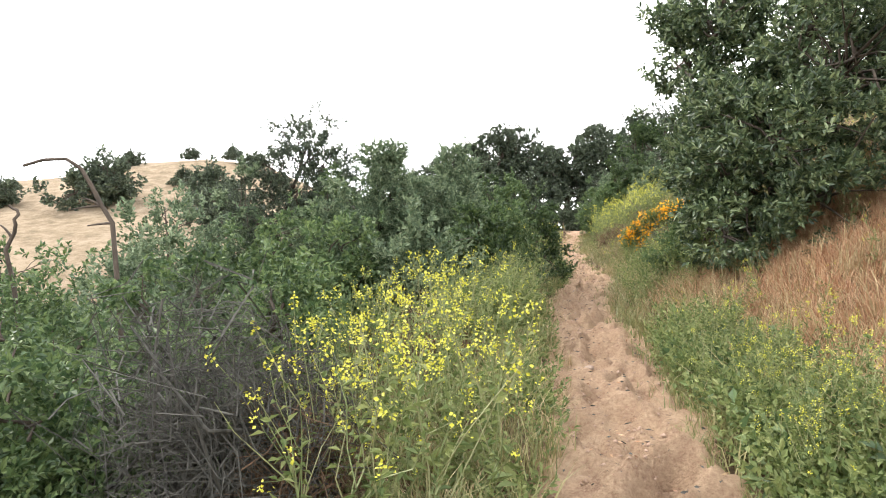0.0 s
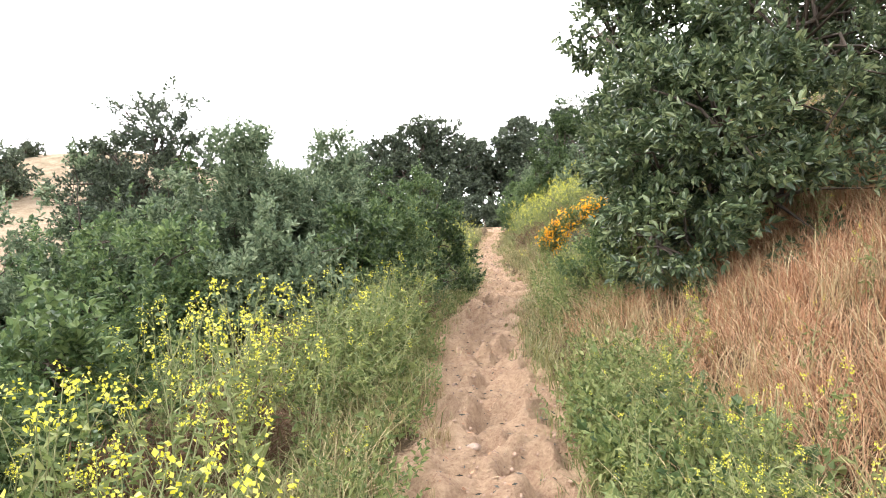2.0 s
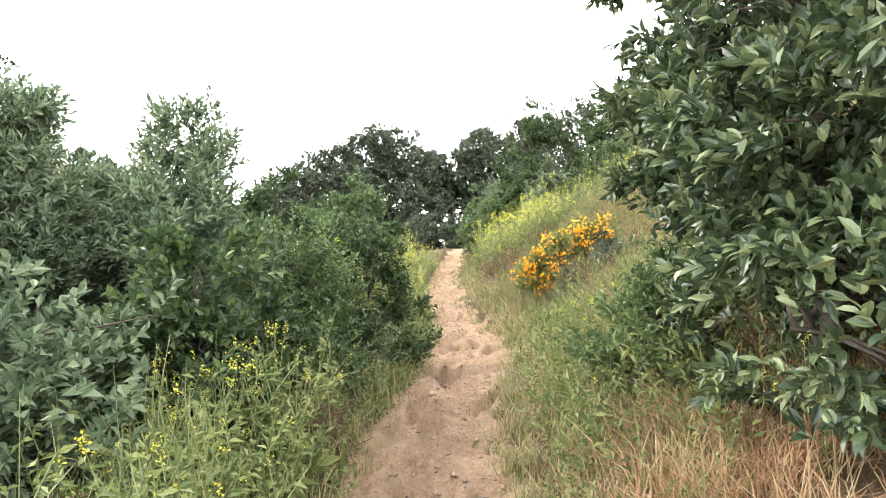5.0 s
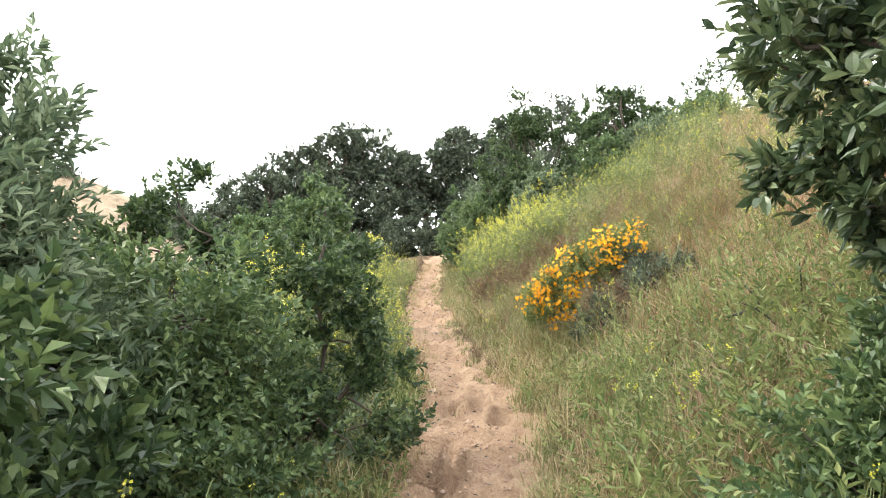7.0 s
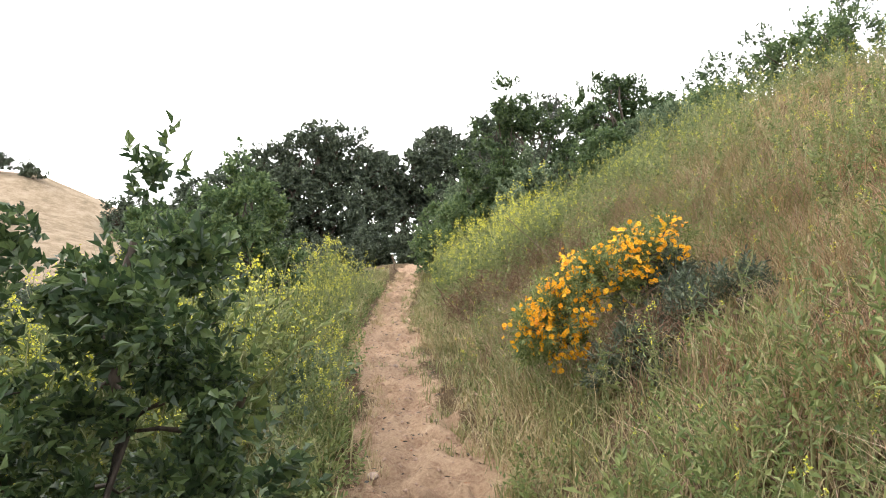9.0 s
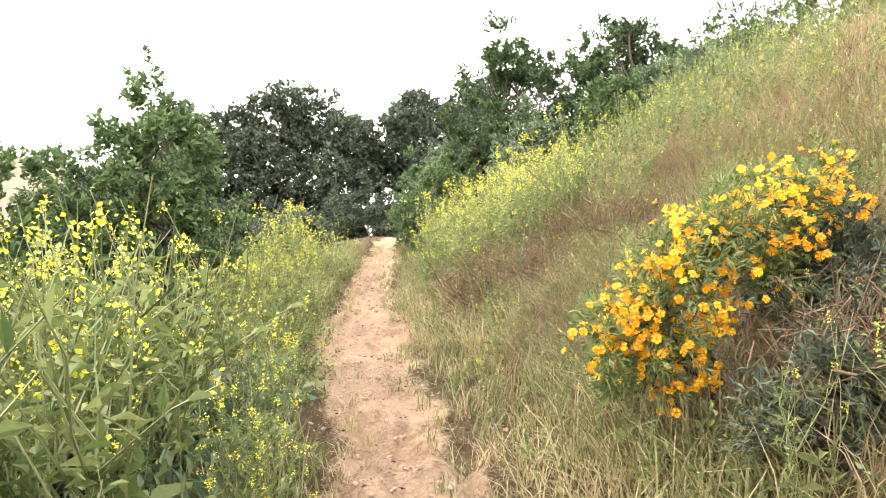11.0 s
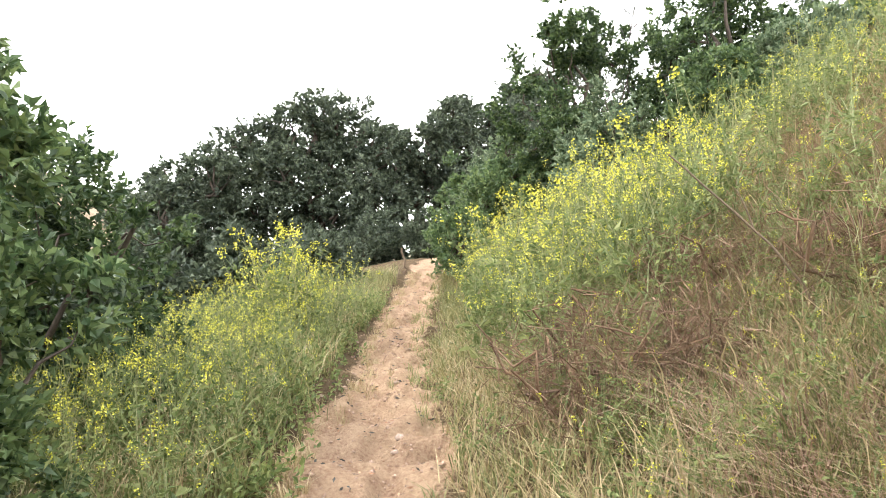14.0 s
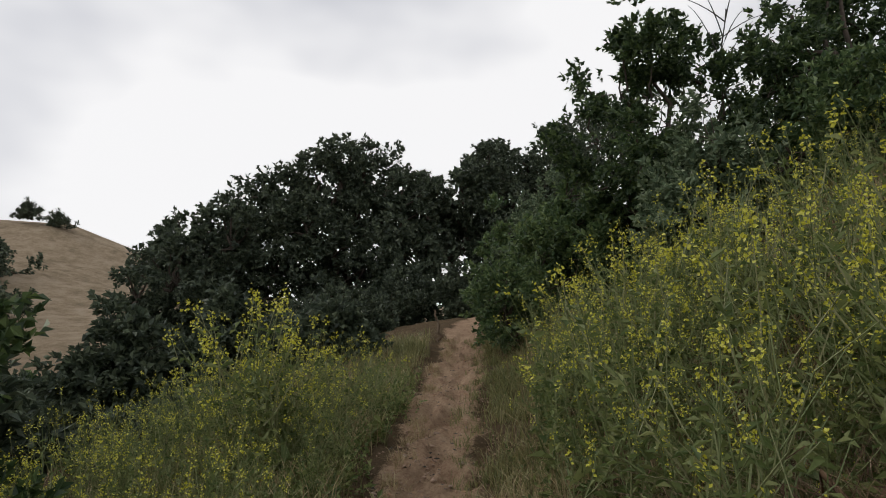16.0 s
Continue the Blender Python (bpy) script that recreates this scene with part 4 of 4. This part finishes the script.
weeds("tall_weeds", "tall thin green weeds among dry grass", 305, 0.75, 3.2, 9.0, 13.0, 90, 0.055, 0.014, MUSTARD_LEAF, 0.5, 18)
weeds("low_weeds", "broad-leaved weeds under the mustard", 304, -2.6, -0.7, 12.8, 16.5, 200, 0.11, 0.055, SHRUB_BLUE, 0.3, 6)


# ---- monkeyflower, dead brush and sticks ----
def flower_mesh():
    """A five-lobed trumpet flower, opening along +z."""
    v, f = [(0, 0, -0.022)], []
    for k in range(5):
        a = k * 2 * math.pi / 5
        for da, r, z in ((-0.55, 0.007, 0.0), (0.55, 0.007, 0.0), (-0.56, 0.0205, 0.006), (0.0, 0.0195, -0.003), (0.54, 0.0215, 0.002)):
            v.append((r * math.cos(a + da), r * math.sin(a + da), z))
        b = 1 + 5 * k
        f += [(0, b, b + 1), (b, b + 2, b + 3), (b, b + 3, b + 1), (b + 1, b + 3, b + 4)]
    me = bpy.data.meshes.new("flower")
    me.from_pydata(v, [], f)
    me.materials.append(ORANGE)
    me.update()
    return me


def monkeyflower(x, y, seed):
    rng = np.random.default_rng(seed)
    blobs = [(-0.50, 0.0, 0.34, 0.15, 0.17, 0.14), (-0.34, 0.0, 0.44, 0.20, 0.22, 0.20), (-0.10, 0.05, 0.62, 0.24, 0.24, 0.22), (0.15, 0.05, 0.80, 0.26, 0.26, 0.21), (0.40, 0.1, 0.93, 0.22, 0.24, 0.17), (0.64, 0.1, 1.0, 0.2, 0.22, 0.15), (-0.30, 0.0, 0.22, 0.15, 0.16, 0.16)]
    ob = shrub("monkeyflower_bush", x, y, blobs, "bushy monkeyflower covered in orange trumpet flowers on the bank", seed, leaf=0.05, width=0.014, thin=1.0, shoots=1100, per=10, shoot=0.12, mat=MUSTARD_LEAF, stems=6, thick=0.012, up=0.8, twigs=90)
    base, way = crown_shoots(rng, blobs, 800, 0.9, 0.3, clump=2)
    base = np.repeat(base, 3, 0) + rng.normal(size=(len(base) * 3, 3)) * 0.03
    way = np.repeat(way, 3, 0) + rng.normal(size=(len(way) * 3, 3)) * 0.4
    facing = way[:, 1] * -0.45 - way[:, 0] * 0.65 + way[:, 2] * 0.5 > 0.1
    base, way = base[facing], unit(way[facing] + np.array([-0.3, -0.6, 0.1]))
    me = flower_mesh()
    corners = np.array([v.co for v in me.vertices])
    tris = np.array([f.vertices for f in me.polygons])
    vs, fs = [], []
    for k, (p, w) in enumerate(zip(base, way)):
        m = Matrix.Translation(Vector(p + w * 0.06)) @ Vector(w).to_track_quat("Z", "Y").to_matrix().to_4x4() @ pose(0, 0, 0, rng.normal(0, 20), rng.normal(0, 20), rng.uniform(0, 360)) @ Matrix.Scale(rng.uniform(0.75, 1.1), 4)
        if k < 290:
            fl = new("flower", me)
            fl.parent = ob
            fl.matrix_basis = m
        elif k < 800:
            a = np.array(m)
            vs.append(corners @ a[:3, :3].T + a[:3, 3])
            fs.append(tris + len(corners) * len(fs))
    if vs:
        tagged(mesh_object("flower_mass", np.concatenate(vs), np.concatenate(fs), ORANGE, parent=ob), kind="stuff")
    return ob


monkeyflower(4.58, 14.75, 201)


def dead_brush(x, y, size, tall, seed, label, count=260, mat=None):
    """A tangle of bare grey twigs, curled every way inside a mound."""
    rng = np.random.default_rng(seed)
    ob = thing("dead_brush", x, y, label, "dead shrub")
    mid = unit(rng.normal(size=(count, 3))) * (rng.random(count) ** 0.4)[:, None] * [size, size, tall * 0.5] + [0, 0, tall * 0.5]
    way = unit(rng.normal(size=(count, 3)) + [0, 0, 0.25]) * rng.uniform(0.10, 0.34, count)[:, None]
    v, f = tubes(bent_lines(mid - way, mid + way, rng, 6, 0.32), np.linspace(1.0, 0.35, 6)[None] * rng.uniform(0.0018, 0.0055, count)[:, None] * np.where(rng.random(count) < 0.5, 0.5, 1.0)[:, None], 3)
    tagged(mesh_object("twig_tangle", v, f, mat or DEAD, parent=ob), kind="stuff")
    foot = np.zeros((9, 3))
    foot[:, :2] = rng.normal(size=(9, 2)) * 0.08
    ends = np.concatenate([rng.normal(size=(9, 2)) * size * 0.6, tall * rng.uniform(0.6, 1.0, (9, 1))], 1)
    for line in bent_lines(foot, ends, rng, 7, 0.2):
        v, f = tubes(line[None], np.linspace(0.016, 0.005, 7)[None], 6)
        mesh_object("stem", v, f, mat or DEAD, parent=ob, smooth=True)
    return ob


dead_brush(-1.1, 3.05, 0.40, 1.25, 219, "tangled grey dead brush among green shrubs", 620)
mound("shrub", -1.3, 3.45, 1.25, 0.5, 0.35, 63, "sparse green shrub growing through dead brush", 8, shoots=1100, leaf=0.03, width=0.016, shoot=0.14)
dead_brush(-0.72, 3.2, 0.3, 0.95, 214, "grey dead twigs beside mustard", 300)
for x, y, seed in ((-0.55, 5.6, 231), (-0.05, 6.0, 232), (-0.2, 6.7, 233), (0.05, 8.3, 234), (1.0, 10.1, 235)):
    dead_brush(x, y, 0.38, 0.42, seed, "low brown dead brush under mustard", 420, BROWN)
for x, y, seed in ((4.85, 18.7, 221), (5.6, 18.6, 223), (4.6, 18.1, 224), (5.1, 17.9, 225), (5.9, 17.6, 226)):
    dead_brush(x, y, 0.42, 0.42, seed, "brown dead twigs under the mustard thicket", 210, BROWN)
# Twigs added to darken the shaded hollow below the orange flowers.
dead_brush(4.75, 14.2, 0.3, 0.4, 213, "dark dead twigs added in the shaded hollow under orange flowers", 320, BROWN)
dead_brush(-0.66, 3.25, 0.30, 0.6, 212, "low brown dead brush beside mustard", 500, BROWN)


def branch(name, x, y, points, radius, label, category, mat, forks=(), z=None):
    """A bare branch or stick through points over its foot, with side twigs."""
    ob = thing(name, x, y, label, category, z=z)
    line = np.array(points, float)
    t = np.linspace(0, len(line) - 1, 14)
    line = np.stack([np.interp(t, np.arange(len(line)), line[:, c]) for c in range(3)], 1)
    line[1:-1] += np.random.default_rng(len(points)).normal(size=(12, 3)) * radius * 0.5
    v, f = tubes(line[None], np.linspace(radius, radius * 0.5, 14)[None], 7)
    mesh_object("bough", v, f, mat, parent=ob, smooth=True)
    for k, (dx, dy, dz) in forks:
        side = np.linspace(line[k], line[k] + [dx, dy, dz], 6) + np.array([[0, 0, 0.12 * q * (1 - q / 5) * abs(dz)] for q in range(6)])
        v, f = tubes(side[None], np.linspace(radius * 0.6, radius * 0.2, 6)[None], 6)
        mesh_object("twig", v, f, mat, parent=ob, smooth=True)
    return ob


branch("dead_branch", -2.35, 5.2, [(0, 0, 0), (-0.1, 0, 1.0), (-0.19, 0, 1.95), (-0.34, 0, 2.21), (-0.40, 0, 2.38), (-0.49, 0, 2.45), (-0.62, 0, 2.48), (-0.88, 0, 2.43)], 0.022, "bare crooked dead branch rising out of scrub", "dead branch", BARK,
       ((4, (-0.22, 0.05, -0.02)), (5, (-0.16, 0, 0.06)), (5, (-0.2, -0.05, -0.03))))
branch("dead_branch", -3.0, 5.1, [(0, 0, 0), (-0.25, 0, 1.7), (-0.30, 0, 2.05), (-0.22, 0, 2.2), (-0.20, 0, 2.3), (-0.28, 0, 2.36)], 0.02, "bare hooked dead twig rising out of scrub", "dead branch", BARK, ((6, (-0.1, 0, 0.1)),))
branch("fallen_branch", 4.5, 11.5, [(-0.35, -0.1, 0.05), (0.0, 0, 0.22), (0.3, 0.05, 0.38), (0.7, 0.1, 0.62)], 0.013, "dead fallen branch lying on the bank", "dead branch", DEAD, ((4, (-0.25, 0, 0.15)), (7, (-0.1, -0.1, 0.3)), (9, (0.3, -0.1, 0.02))))
branch("fallen_branch", 4.8, 11.9, [(-0.4, 0, 0.15), (0.0, 0, 0.25), (0.5, 0, 0.55)], 0.010, "thin dead branch lying on the bank", "dead branch", DEAD, ((4, (-0.2, 0, 0.2)), (8, (0.1, -0.1, 0.3))))
branch("dry_stalk", 5.6, 17.6, [(0, 0, 0), (-0.3, 0, 0.4), (-0.8, 0.05, 0.85)], 0.008, "long pale dry stalk leaning over the bank", "dry stalk", STAKE, ((8, (-0.1, 0, 0.2)),))
branch("trail_stake", 5.35, 29.6, [(0, 0, -0.1), (-0.04, 0, 0.3), (-0.10, 0, 0.62)], 0.035, "short weathered wooden stake at the trail edge", "stake", STAKE)



# ---- litter and stones on the trail ----
def litter(name, label, seed, count, mat):
    rng = np.random.default_rng(seed)
    y = rng.uniform(2, 28, count)
    x = trail_x(y) + rng.normal(0, 0.28, count)
    base = np.stack([x, y, height(x, y) + 0.004], 1)
    v, f = leaves(base, rng.normal(size=base.shape) * [1, 1, 0.12], rng, 0.045, 0.014, 0.1, 0.02)
    return tagged(mesh_object(name, v, f, mat), label, "leaf litter", kind="stuff")


litter("leaf_litter", "dry dead leaves scattered on the trail", 401, 900, DRY)
litter("leaf_litter", "dark twig scraps scattered on the trail", 402, 1800, DEAD)


def clods(label, seed, count):
    """Crumbled soil: small uneven lumps lying on the trail."""
    rng = np.random.default_rng(seed)
    y = rng.uniform(2, 26, count)
    x = trail_x(y) + rng.normal(0, 0.27, count)
    foot = np.stack([x, y, height(x, y)], 1)
    corner = np.array([[1, 0, 0], [0, 1, 0], [-1, 0, 0], [0, -1, 0], [0, 0, 0.8], [0, 0, -0.5]], float)
    size = 0.006 + 0.016 * rng.random((count, 1, 1)) ** 2.5
    v = foot[:, None] + corner[None] * size * rng.uniform(0.6, 1.4, (count, 6, 1)) + rng.normal(size=(count, 6, 3)) * size * 0.2
    f = (np.arange(count) * 6)[:, None, None] + np.array([[0, 1, 4], [1, 2, 4], [2, 3, 4], [3, 0, 4], [1, 0, 5], [2, 1, 5], [3, 2, 5], [0, 3, 5]])
    return tagged(mesh_object("soil_clods", v.reshape(-1, 3), f.reshape(-1, 3), CLOD, smooth=True), label, "soil", kind="stuff")


clods("crumbled reddish clods of soil on the trail", 403, 3200)


def stone(x, y, size, seed):
    rng = np.random.default_rng(seed)
    bm = bmesh.new()
    bmesh.ops.create_icosphere(bm, subdivisions=2, radius=size)
    for v in bm.verts:
        v.co *= 1 + 0.22 * math.sin(v.co.x / size * 3 + seed) * math.sin(v.co.y / size * 2.4 + seed) + rng.normal(0, 0.04)
        v.co.z *= 0.55
    me = bpy.data.meshes.new("stone")
    bm.to_mesh(me)
    bm.free()
    me.materials.append(STONE)
    ob = new("stone", me)
    ob.matrix_basis = pose(x, y, float(height(x, y)) + size * 0.1, 0, 0, seed * 50)
    return tagged(ob, "small weathered tan stone half-buried in the trail", "stone", "stones on the trail")


rng = np.random.default_rng(411)
for k in range(34):
    y = rng.uniform(3.5, 26)
    stone(float(trail_x(y)) + rng.normal(0, 0.3), y, rng.uniform(0.015, 0.045), 420 + k)

branch("bare_twig_bush", 8.45, 25.0, [(0, 0, 0), (0.1, 0, 1.2), (-0.05, 0, 2.2), (0.1, 0, 3.0)], 0.016, "bare dead twigs standing above the bank shrubs", "dead shrub", DEAD,
       ((7, (-0.5, 0, 0.7)), (8, (0.5, 0, 0.8)), (9, (-0.35, 0.1, 0.8)), (10, (0.4, 0, 0.6)), (11, (-0.25, 0, 0.6)), (11, (0.7, 0, 0.35)), (12, (-0.6, 0, 0.3)), (12, (0.2, 0, 0.5))))
